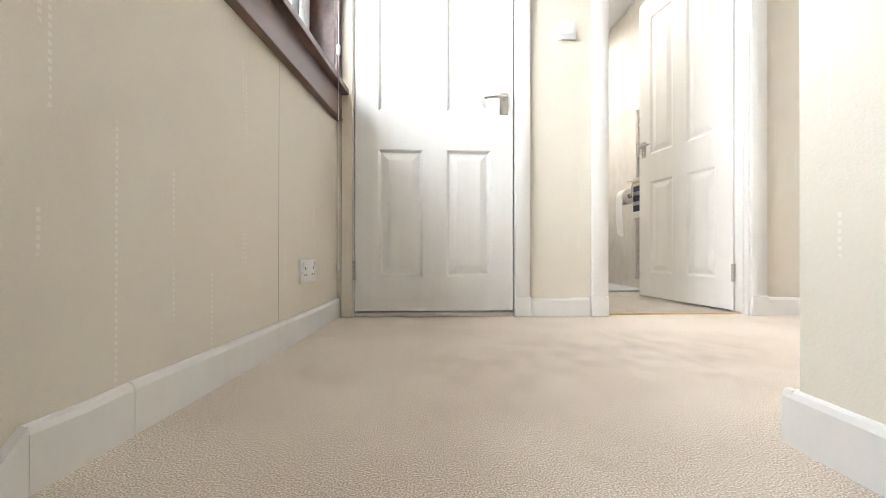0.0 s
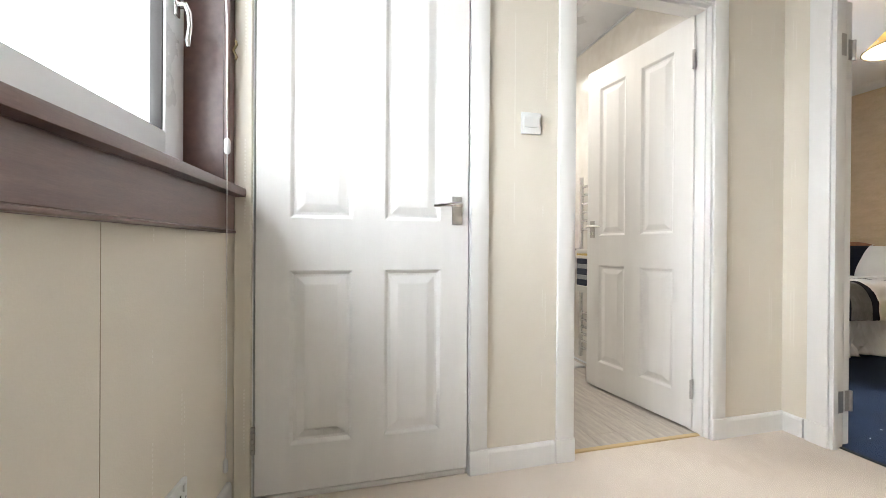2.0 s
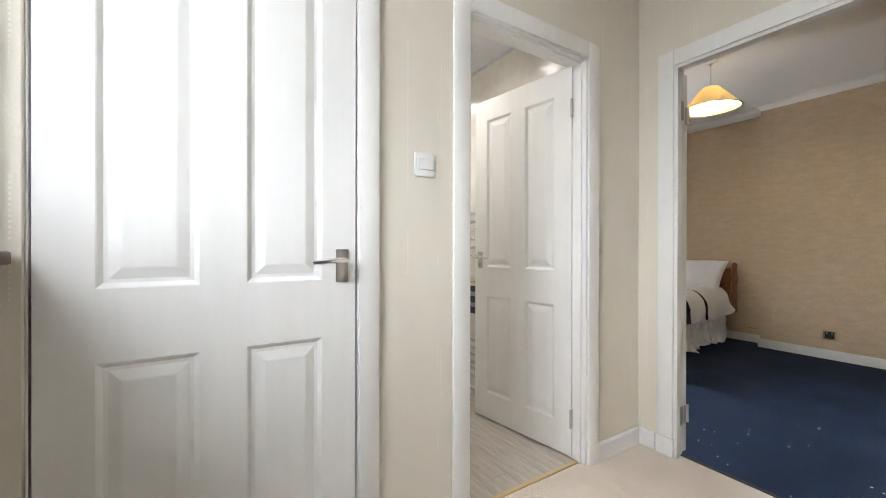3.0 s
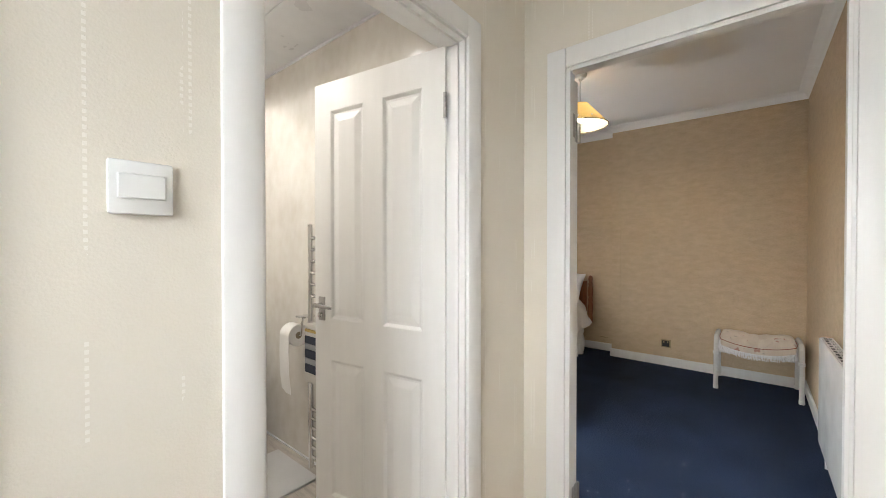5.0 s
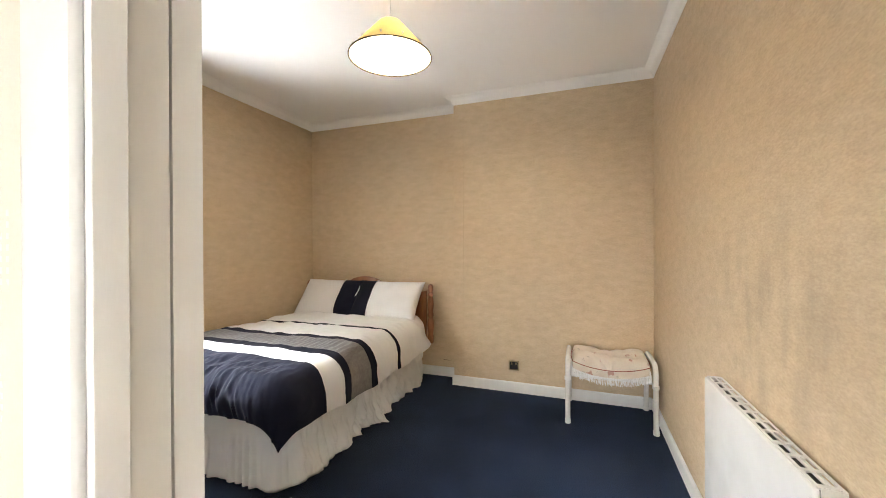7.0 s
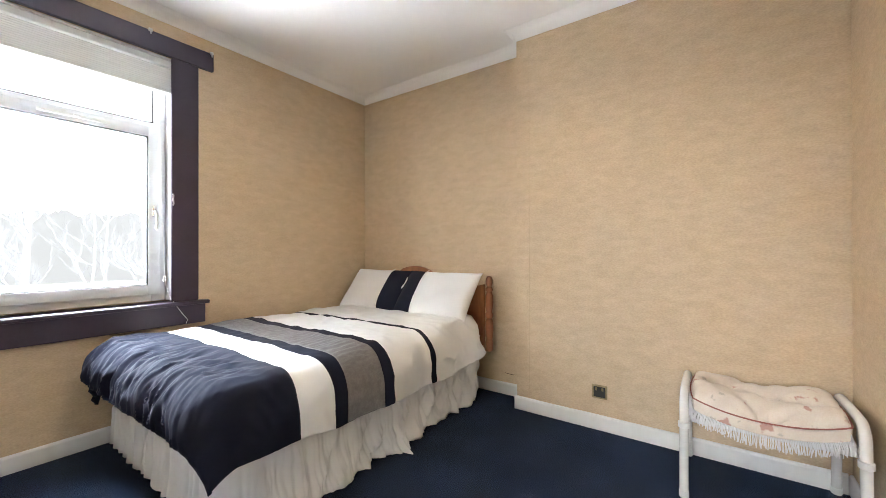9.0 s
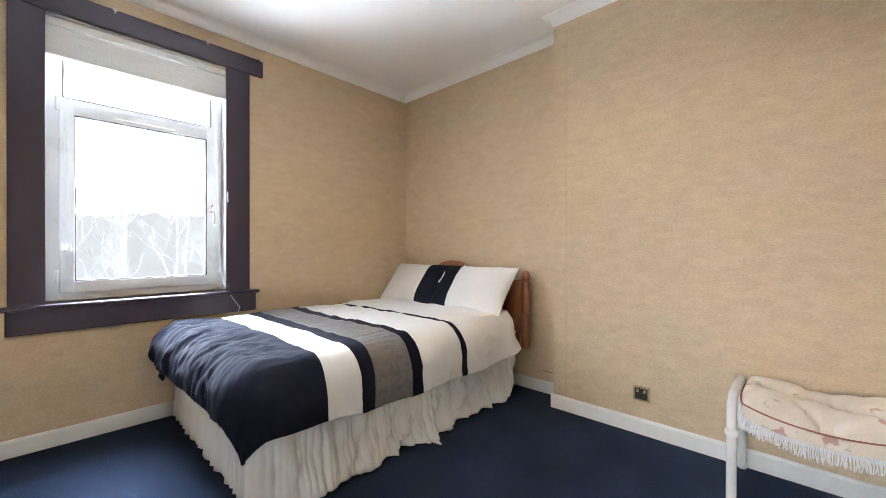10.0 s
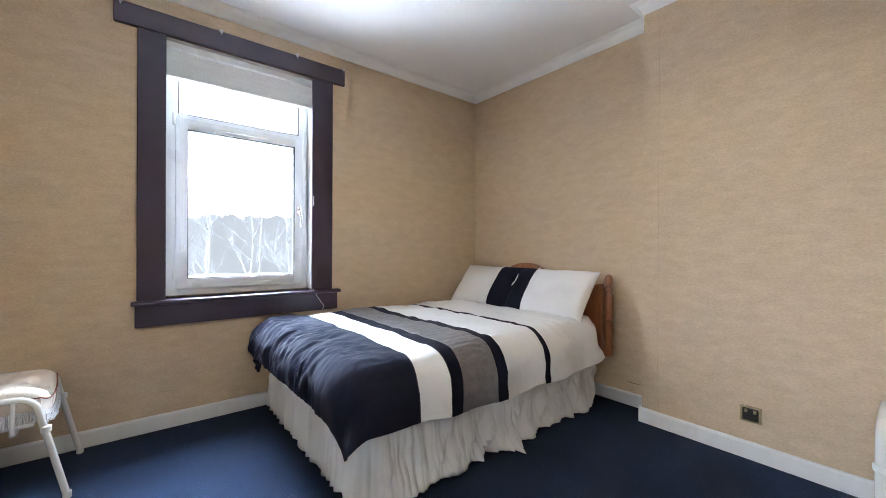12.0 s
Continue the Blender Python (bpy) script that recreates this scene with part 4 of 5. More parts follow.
part("gasket", frame_ring(2.638, 0.868, 3.310, 1.828, 0.006, 4.090, 4.125, 0.001), DARK, sash)
part("gasket", frame_ring(2.590, 1.922, 3.340, 2.236, 0.006, 4.104, 4.125, 0.001), DARK, bw)
for z0, z1, x0, x1 in ((0.870, 1.826, 2.640, 3.308), (1.924, 2.234, 2.592, 3.338)):
    pn = part("pane", boxes(((x0, 4.125, z0), (x1, 4.131, z1))), GLASS, bw)
    pn.visible_shadow = False
tv = part("trickle_vent", box(bmesh.new(), (2.812, 4.070, 1.846), (3.118, 4.085, 1.864), 0.003, 2), PLASTIC, bw)
part("slider", box(bmesh.new(), (2.955, 4.064, 1.850), (2.98, 4.071, 1.860), 0.001), PLASTIC, tv)
for z in (0.86, 1.84):
    part("hinge", lathe(bmesh.new(), [(0.007, z), (0.009, z + 0.004), (0.009, z + 0.07), (0.007, z + 0.074)], (2.568, 4.082, 0), 12), PLASTIC, bw)
window_handle(bw, 3.338, 1.345, 4.085)
pb = thing("pleated_blind", "cream pleated blind drawn up at the top of the window", "blind")
part("headrail", box(bmesh.new(), (2.513, 3.972, 2.268), (3.407, 4.040, 2.309), 0.004), PLASTIC, pb)
bm = bmesh.new()
cols = [2.520, 3.402]
prev = None
for k in range(25):
    z, o = 2.262 - 0.0058 * k, (0.0155 if k % 2 else 0.018)
    cur = [bm.verts.new((x, 4.006 + s * (0.028 - o / 2), z)) for s in (-1, 1) for x in cols]
    if prev:
        bm.faces.new((prev[0], prev[1], cur[1], cur[0])), bm.faces.new((prev[3], prev[2], cur[2], cur[3]))
        bm.faces.new((prev[2], prev[0], cur[0], cur[2])), bm.faces.new((prev[1], prev[3], cur[3], cur[1]))
    prev = cur
part("pleats", bm, BLIND, pb, smooth=False)
part("bottom_rail", box(bmesh.new(), (2.520, 3.984, 2.106), (3.402, 4.028, 2.124), 0.003), BLIND, pb)
c1 = bmesh.new()
for o in (0.0, 0.016):
    tube(c1, [(2.595 + o, 4.045, 2.262), (2.597 + o, 4.05, 1.6), (2.603 + o, 4.05, 1.08)], 0.0016, 6)
cc = part("cord", c1, PLASTIC, pb)
for o in (0.0, 0.016):
    part("tassel", lathe(bmesh.new(), [(0.003, 1.04), (0.007, 1.045), (0.005, 1.08), (0.002, 1.085)], (2.603 + o, 4.05, 0), 10), PLASTIC, cc)
c2 = bmesh.new()
for o in (0, 0.01):
    tube(c2, [(3.33 + o, 4.03, 2.26), (3.345 + o, 4.02, 1.7), (3.36, 4.01, 1.2), (3.368, 3.995, 0.93)], 0.0022, 6)
tube(c2, [(3.368, 3.995, 0.89), (3.38, 3.96, 0.80), (3.42, 3.885, 0.70), (3.447, 3.86, 0.652), (3.43, 3.84, 0.632)], 0.0026, 6)
cc = part("cord", c2, PLASTIC, pb, "long white looped cord")
part("toggle", lathe(bmesh.new(), [(0.004, 0.886), (0.008, 0.89), (0.008, 0.925), (0.004, 0.93)], (3.368, 3.995, 0), 12), PLASTIC, cc)
ck = thing("cord_hook", "small white cord hook on the window casing", "hook")
part("hook", tube(bmesh.new(), [(3.392, YW - 0.022, 1.45), (3.39, YW - 0.034, 1.44), (3.392, YW - 0.024, 1.415), (3.39, YW - 0.036, 1.39), (3.392, YW - 0.026, 1.38)], 0.0045, 8), PLASTIC, ck)
for x in (2.315, 2.80, 3.27, 3.615):
    rb = thing("curtain_bracket", "small white curtain rail bracket on the window head", "bracket", group="curtain rail brackets")
    part("bracket", box(bmesh.new(), (x - 0.010, YW - 0.040, 2.428), (x + 0.010, YW - 0.026, 2.446), 0.002), PLASTIC, rb)
    part("clip", tube(bmesh.new(), [(x, YW - 0.036, 2.430), (x, YW - 0.040, 2.41)], 0.004, 8), PLASTIC, rb)

# folded paper edge at the breast's corner
solid("trim_wallpaper_seam", boxes(((XB - 0.0008, BYE - 0.075, 0.09), (XB - 0.0001, BYE + 0.0008, H - 0.07)), ((XB - 0.0008, BYE, 0.09), (XB + 0.08, BYE + 0.0008, H - 0.07))), TAN, "overlapping tan wallpaper edge at the breast corner", "wallpaper")
SEAM = mat("wallpaper_seam_shadow", (0.54, 0.41, 0.265), (0.47, 0.355, 0.22), 0.8, scale=12)
solid("trim_breast_seam", boxes(((XB - 0.0018, 2.1440, 0.10), (XB - 0.0009, 2.1458, H - 0.12))), SEAM, "lifting wallpaper seam beside the breast corner", "wallpaper")
tear = thing("wallpaper_tear", "short torn brown edge in the wallpaper above the skirting", "tear", kind="structure")
part("torn_edge", tube(bmesh.new(), [(XR - 0.001, 2.425, 0.160), (XR - 0.004, 2.395, 0.156), (XR - 0.004, 2.360, 0.155), (XR - 0.001, 2.325, 0.158)], 0.0022, 6, [0.001, 0.0022, 0.002, 0.001]), mat("torn_paper_edge", (0.16, 0.10, 0.06), None, 0.9), tear)

# ---- radiator ----
rd = thing("radiator", "white double panel radiator with a slotted top grille", "radiator")
R0, R1 = 2.600, 3.340
fr = bmesh.new()
box(fr, (R0, 0.686, 0.135), (R1, 0.700, 0.735), 0.006, 3)
part("front_panel", fr, ENAMEL, rd)
part("back_panel", box(bmesh.new(), (R0 + 0.01, 0.645, 0.14), (R1 - 0.01, 0.652, 0.728), 0.003), ENAMEL, rd)
for x0, x1 in ((R0 - 0.001, R0 + 0.003), (R1 - 0.003, R1 + 0.001)):
    part("side_cover", box(bmesh.new(), (x0, 0.642, 0.135), (x1, 0.687, 0.738), 0.001), ENAMEL, rd)
bm = bmesh.new()
ng = 11
for k in range(ng + 1):
    xc = R0 + 0.012 + (R1 - R0 - 0.024) * k / ng
    box(bm, (xc - 0.007, 0.643, 0.734), (xc + 0.007, 0.692, 0.738))
for y, hw in ((0.6465, 0.0035), (0.6675, 0.0028), (0.6885, 0.0035)):
    box(bm, (R0 + 0.003, y - hw, 0.7335), (R1 - 0.003, y + hw, 0.7382))
part("top_grille", bm, ENAMEL, rd, smooth=False)
# near-black filler: the shade in the grille slots is put into its colour
part("convector_slot_shade", boxes(((R0 + 0.01, 0.653, 0.16), (R1 - 0.01, 0.684, 0.722))), DARK, rd)
part("end_cap", lathe(bmesh.new(), [(0.010, R0 - 0.008), (0.016, R0 - 0.007), (0.017, R0 - 0.001)], (0, 0.667, 0.703), 20, "x"), STEEL, rd, "round steel blanking plug")
for x in (R0 + 0.03, R1 - 0.03):
    part("pipe", tube(bmesh.new(), [(x, 0.667, 0.16), (x, 0.667, 0.10), (x, 0.667, 0.0)], 0.008, 10), ENAMEL, rd)
part("valve", lathe(bmesh.new(), [(0.012, 0.085), (0.016, 0.09), (0.016, 0.13), (0.011, 0.136)], (R1 - 0.03, 0.667, 0), 14), PLASTIC, rd)

# ---- pendant lamp ----
pl = thing("pendant_lamp", "lit ceiling pendant with a yellow cone shade", "pendant lamp", pose(3.28, 2.05, 0))
part("ceiling_rose", lathe(bmesh.new(), [(0.048, 2.600), (0.047, 2.585), (0.038, 2.566), (0.015, 2.560), (0.008, 2.545)]), PLASTIC, pl)
part("flex", tube(bmesh.new(), [(0, 0, 2.55), (0.001, 0, 2.45), (0, 0, 2.36)], 0.003, 8), PLASTIC, pl)
part("gallery", lathe(bmesh.new(), [(0.020, 2.358), (0.050, 2.359), (0.050, 2.362), (0.020, 2.363)]), PLASTIC, pl)
part("bulb_holder", lathe(bmesh.new(), [(0.012, 2.38), (0.019, 2.37), (0.019, 2.32), (0.016, 2.315)]), PLASTIC, pl)
bulb = part("bulb", lathe(bmesh.new(), [(0.013, 2.318), (0.016, 2.30), (0.029, 2.27), (0.030, 2.25), (0.022, 2.225), (0.004, 2.216)]), BULB, pl, "glowing warm bulb")
bulb.visible_shadow = False


def cone(r0, z0, r1, z1):
    bm = bmesh.new()
    a, b = ([bm.verts.new((r * (1 - 0.010 * (k % 8 == 0)) * math.cos(k * math.tau / 64), r * (1 - 0.010 * (k % 8 == 0)) * math.sin(k * math.tau / 64), z)) for k in range(64)] for r, z in ((r0, z0), (r1, z1)))
    for k in range(64):
        bm.faces.new((a[k], a[(k + 1) % 64], b[(k + 1) % 64], b[k]))
    return bm


shade = part("shade", cone(0.058, 2.366, 0.205, 2.196), SHADE, pl, "yellow fabric cone shade with printed dots")
part("lining", cone(0.0555, 2.364, 0.2025, 2.1965), LINING, shade, "cream lining bright from the bulb")
rim = bmesh.new()
tube(rim, [(0.205 * math.cos(k * math.tau / 48), 0.205 * math.sin(k * math.tau / 48), 2.195) for k in range(49)], 0.0032, 6)
part("trim_ring", rim, mat("dark_brown_braid", (0.05, 0.035, 0.015), None, 0.8), shade, "dark braid round the rim")
for k in range(12):
    a = (k + 0.5) * math.tau / 12
    r, z = 0.187, 2.2185
    p = Vector((r * math.cos(a) * 1.01, r * math.sin(a) * 1.01, z))
    bm = bmesh.new()
    for j in range(3):
        tube(bm, [p, p + Vector((0.006 * math.sin(j - 1) * -math.sin(a), 0.006 * math.sin(j - 1) * math.cos(a), 0.013))], 0.002, 5)
    part("motif", bm, LINEN, shade)

# ---- socket on the breast ----
socket_single("brass_socket", pose(XB, 1.696, 0.230, 0, 0, -90), "antique brass wall socket with a black insert", BRASS, DARK)

# ---- bed ----
BX0, BX1, BY0, BY1 = 3.105, 4.915, 2.580, 3.880
bed = thing("double_bed", "double divan bed with pine headboard and gathered valance", "bed")
part("divan_base", box(bmesh.new(), (BX0 + 0.03, BY0 + 0.03, 0.03), (BX1, BY1, 0.32), 0.02, 2), SKIRT, bed)
part("mattress", box(bmesh.new(), (BX0 + 0.02, BY0 + 0.02, 0.322), (BX1, BY1, 0.545), 0.05, 4), LINEN, bed)


def turned_post(y):
    prof = [(0.022, 0.33), (0.028, 0.335), (0.030, 0.345), (0.030, 0.40), (0.024, 0.42), (0.029, 0.45), (0.033, 0.50), (0.030, 0.55), (0.022, 0.575), (0.030, 0.59), (0.030, 0.61), (0.022, 0.625),
            (0.028, 0.66), (0.032, 0.70), (0.028, 0.75), (0.020, 0.775), (0.028, 0.785), (0.028, 0.80), (0.018, 0.815), (0.026, 0.84), (0.027, 0.865), (0.018, 0.89), (0.004, 0.897)]
    return lathe(bmesh.new(), prof, (4.952, y, 0), 24)


bm = bmesh.new()
N = 28
ya, yb = 2.550, 3.895
ring = []
for i in range(N + 1):
    y = ya + (yb - ya) * i / N
    q = (i / N - 0.5) * 2
    top = 0.83 + 0.125 * max(0.0, 1 - (q / 0.36) ** 2) ** 0.55 if abs(q) < 0.36 else 0.83 - 0.03 * math.sin((abs(q) - 0.36) / 0.64 * math.pi)
    ring.append([bm.verts.new((x, y, z)) for x, z in ((4.938, 0.30), (4.938, top - 0.008), (4.944, top), (4.962, top), (4.968, top - 0.008), (4.968, 0.30))])
for a, b in zip(ring, ring[1:]):
    for k in range(6):
        bm.faces.new((a[k], a[(k + 1) % 6], b[(k + 1) % 6], b[k]))
bm.faces.new(ring[0]), bm.faces.new(ring[-1][::-1])
hb = part("headboard", bm, PINE, bed, "varnished pine arched headboard")
for y in (2.508, 3.918):
    part("turned_post", turned_post(y), PINE, hb)

def ridge(x):
    return 1 - 2 * abs(x)


# gathered valance round the near side and the foot
def edge_point(s):
    """Along the near side from the head to the foot, round the corner and along the foot to the wall."""
    a = BX1 - BX0 - 0.10
    r = 0.10
    if s < a:
        return Vector((BX1 - s, BY0, 0)), Vector((0, -1, 0))
    s -= a
    if s < r * math.pi / 2:
        k = s / r
        return Vector((BX0 + r - r * math.sin(k), BY0 + r - r * math.cos(k), 0)), Vector((-math.sin(k), -math.cos(k), 0))
    s -= r * math.pi / 2
    return Vector((BX0, BY0 + r + s, 0)), Vector((-1, 0, 0))


total = (BX1 - BX0 - 0.10) + 0.10 * math.pi / 2 + (BY1 - BY0 - 0.10)
bm = bmesh.new()
cols, NS, NZ = [], 1000, 18
for i in range(NS + 1):
    s = total * i / NS
    p, nrm = edge_point(s)
    foot = max(0.0, min(1.0, (s - (BX1 - BX0) + 0.06) / 0.12))
    fold = (noise.noise((s * 13, 4, 1)) + 0.55 * noise.noise((s * 27, 2, 6)) + 0.3 * noise.noise((s * 55, 5, 5)))
    pleat = math.sin(s * 74 + 9.0 * noise.noise((s * 5, 4, 1))) * (0.6 + 0.5 * noise.noise((s * 9, 8, 3)))
    big = noise.noise((s * 2.6, 0.3, 0))
    spill = math.exp(-((s - 0.945) / 0.045) ** 2)
    hem = 0.006 + 0.022 * (0.5 + 0.5 * noise.noise((s * 7, 2, 0)))
    ends = math.exp(-(s / 0.10) ** 2)
    col = []
    for k in range(NZ + 1):
        f = k / NZ
        z = 0.45 * (1 - f) + (hem + 0.10 * ends) * f
        z *= 1 - 0.3 * spill * f
        slant = noise.noise((s * 13 + 2.2 * f, f * 1.6, 7)) * 0.5 + 0.8 * (ridge(noise.noise((s * 9 - 2.6 * f, f * 2.0, 12))) - 0.55)
        side_wave = (0.016 + 0.022 * f) * (0.7 * fold + 1.2 * slant)
        frill = max(0.0, min(1.0, (f - 0.44) / 0.10))     # the foot is plain above, gathered below a seam
        foot_wave = 0.006 * slant + frill * (0.004 + (0.010 + 0.005 * f) * pleat + 0.008 * fold) + 0.006 * frill * (1 - f)
        o = 0.006 + side_wave * (1 - foot) + foot_wave * foot + 0.020 * f * big + 0.045 * f * f * (1 - 0.7 * foot) + spill * (0.030 * f + 0.065 * f ** 4) * (0.8 + 0.2 * math.sin(s * 170 + f * 3))
        o -= 0.05 * ends * f
        col.append(bm.verts.new(p + nrm * max(o, -0.02) + Vector((0, 0, max(0.004, z)))))
    cols.append(col)
for a, b in zip(cols, cols[1:]):
    for k in range(NZ):
        bm.faces.new((a[k], b[k], b[k + 1], a[k + 1]))
va = part("valance", bm, SKIRT, bed, "ivory gathered valance trailing on the carpet")
md = va.modifiers.new("thickness", "SOLIDIFY")
md.thickness, md.offset = 0.0025, -1

# duvet, draped over the foot and the near side
dv = thing("duvet", "black, white and grey striped duvet spread over the bed", "duvet")


def fall(a, r):
    if a <= 0: return 0.0, 0.0
    if a < r * math.pi / 2: return r * math.sin(a / r), r * (1 - math.cos(a / r))
    return r + 0.05 * (a - r * math.pi / 2), r + (a - r * math.pi / 2)


STRIPES = [(0.0, LINEN), (0.620, BLACK), (0.662, LINEN), (0.985, BLACK), (1.050, GREY), (1.280, BLACK), (1.358, LINEN), (1.520, BLACK)]
LEN, WID = 1.985, 1.850
FX, NY, WY, DR = 3.090, 2.625, 3.80, 0.15       # where the top turns down: foot, near side, wall side; radius of the turn
us = sorted({round(LEN * i / 200, 4) for i in range(201)} | {a for a, _ in STRIPES})
vs = [WID * j / 260 for j in range(261)]


def duvet_point(u, v):
    """A point of the spread cover: u from the pillows to the foot, v from the wall to the near side."""
    v *= 1 - 0.022 * max(0.0, min(1.0, (u - 1.2) / 0.6))
    x = 4.826 - u + 0.010 * v
    y = 4.12 - v
    ax, an, aw = max(0.0, FX - x), max(0.0, NY - y), max(0.0, y - WY)
    ay = an or aw
    a = math.hypot(ax, ay)
    r = DR if not aw else 0.12
    h, d = fall(a, r)
    cx, cy = (ax / a, ay / a) if a else (0.0, 0.0)
    X = max(x, FX) - h * cx
    Y = min(max(y, NY), WY) + h * cy * (1 if aw else -1)
    side, foot_drop = cy * min(1.0, d / 0.10), cx * min(1.0, d / 0.10)
    flat = 1 - min(1.0, d / 0.14)
    puff = 0.030 * flat
    lump = 0.010 * noise.noise((X * 3.5, Y * 3.5, 1.0)) + 0.006 * noise.noise((X * 9, Y * 9, 4.0))
    # soft gathers run in from the foot hem and bend towards the head
    foot = max(0.0, min(1.0, (u - 1.54) / 0.10))
    away = max(0.0, LEN - u)
    q = v + 0.22 * (1 - math.exp(-away / 0.2)) * (v / WID) + 0.04 * noise.noise((x * 3, y * 2.5, 3))
    g1 = ridge(noise.noise((q * 11, x * 4.5, 5.0))) - 0.55
    g2 = ridge(noise.noise((q * 24, x * 8.5, 8.0))) - 0.55
    g3 = noise.noise((q * 50, x * 14, 2.0))
    near_calm = min(1.0, max(0.15, (1.66 - v) / 0.3))
    crease = foot * near_calm * (0.018 * g1 + 0.016 * g2 + 0.009 * g3) * (0.25 + 0.75 * math.exp(-away / 0.22))
    # slack creases over the white panels and the hanging side
    wr = 0.0070 * (ridge(noise.noise((u * 5 + v * 2.2, v * 5.5 - u * 1.5, 21.0))) - 0.55) + 0.0040 * (ridge(noise.noise((u * 12, v * 11 + u * 4, 27.0))) - 0.55)
    wr *= 1.0 if u < 1.0 else 0.6
    fine_ = 0.0011 * noise.noise((x * 40, y * 24, 6.0))
    Z = 0.580 + puff + lump * (1 if d < 0.1 else 0.4) + (crease + wr) * (1 - 0.5 * min(1.0, d / 0.15)) + fine_ - d
    out = crease + 1.4 * wr + 0.010 * noise.noise((X * 4, Z * 3, 2.0))
    Y -= side * (0 if aw else 1) * (out + 0.008 * math.sin(u * 15))
    X -= foot_drop * out
    if an:
        flare = max(0.0, 1 - u / 0.42) ** 2     # the head corner is pulled out over the valance
        pull = min(1.0, an / 0.36)
        X -= 0.10 * max(0.0, 1 - u / 0.30) * pull
        Y -= 0.050 * flare * pull ** 3 - 0.035 * flare * math.sin(math.pi * pull)
        Z += 0.070 * flare * pull + 0.012 * noise.noise((u * 5, v, 11)) * min(1.0, d / 0.1)
    if 1.05 < u < 1.28:                       # ruched quilting of the grey panel
        Z += 0.0026 * math.sin(v * 150 + 3.6 * noise.noise((u * 14, v * 9, 2))) * min(1.0, (u - 1.05) / 0.02, (1.28 - u) / 0.02)
    return Vector((X, min(Y, 3.945), max(Z, 0.20)))


NAMES = {LINEN.name: ("white_panel", "plain white cotton panel"), BLACK.name: ("black_panel", "black satin panel"), GREY.name: ("grey_panel", "grey quilted panel")}
for k, (u0, cloth) in enumerate(STRIPES):
    u1 = STRIPES[k + 1][0] if k + 1 < len(STRIPES) else LEN
    strip = [u for u in us if u0 - 1e-6 <= u <= u1 + 1e-6]
    bm = bmesh.new()
    grid = [[bm.verts.new(duvet_point(u, v)) for v in vs] for u in strip]
    for a, b in zip(grid, grid[1:]):
        for j in range(len(vs) - 1):
            bm.faces.new((a[j], b[j], b[j + 1], a[j + 1]))
    pn = part(NAMES[cloth.name][0], bm, cloth, dv, NAMES[cloth.name][1])
    md = pn.modifiers.new("thickness", "SOLIDIFY")
    md.thickness, md.offset = 0.018, -1


def pillow(name, m, w, h, t, band, label):
    """A soft pillow in the xz plane, thick along y; band: the side (-1 or +1) with the black panel."""
    p = thing(name, label, "pillow", m, group="pillows")
    bm = bmesh.new()
    N, M = 40, 26
    lay = []
    for s in (-1, 1):
        g = []
        for i in range(N + 1):
            r = []
            for k in range(M + 1):
                a, b = 2 * i / N - 1, 2 * k / M - 1
                prof = max(0.0, (1 - abs(a) ** 3.2) * (1 - abs(b) ** 3.2)) ** 0.5
                pinch = 1 - 0.05 * (1 - abs(a)) * abs(b) ** 2
                x = a * w / 2 * (1 - 0.05 * (1 - abs(b) ** 2) * abs(a) ** 4)
                z = b * h / 2 * pinch * (1 - 0.05 * (1 - abs(a) ** 2) * abs(b) ** 4)
                y = s * (t / 2 * prof + 0.002) + 0.008 * noise.noise((x * 9, z * 9, s + m.translation.y)) * prof
                r.append(bm.verts.new((x, y, z)))
            g.append(r)
        lay.append(g)
    for s, g in enumerate(lay):
        for i in range(N):
            am = (2 * (i + 0.5) / N - 1) * band
            for k in range(M):
                q = (g[i][k], g[i + 1][k], g[i + 1][k + 1], g[i][k + 1])
                f = bm.faces.new(q if s == 0 else q[::-1])
                f.material_index = 1 if am > 0.42 else 0
    bmesh.ops.remove_doubles(bm, verts=bm.verts[:], dist=0.0001)
    A, B = lay
    per = [(i, 0) for i in range(N)] + [(N, k) for k in range(M)] + [(i, M) for i in range(N, 0, -1)] + [(0, k) for k in range(M, 0, -1)]
    for (i, k), (i2, k2) in zip(per, per[1:] + per[:1]):
        vs4 = [A[i][k], A[i2][k2], B[i2][k2], B[i][k]]
        if all(v.is_valid for v in vs4) and len(set(vs4)) == 4:
            f = bm.faces.new(vs4)
            f.material_index = 1 if (2 * i / N - 1) * band > 0.42 else 0
    part("pillowcase", bm, [LINEN, BLACK], p)
    for q in (0.395, 0.36):                    # stitched flange beside the black panel
        part("seam", tube(bmesh.new(), [(band * q * w / 2, -t / 2 * max(0.0, (1 - abs(q) ** 3.2) * (1 - abs(b) ** 3.2)) ** 0.5 - 0.0015, b * h / 2) for b in [-0.94 + 0.047 * 2 * k for k in range(21)]], 0.0016, 6), SKIRT, p, "stitched flange seam")
    return p


PILLOWS = []
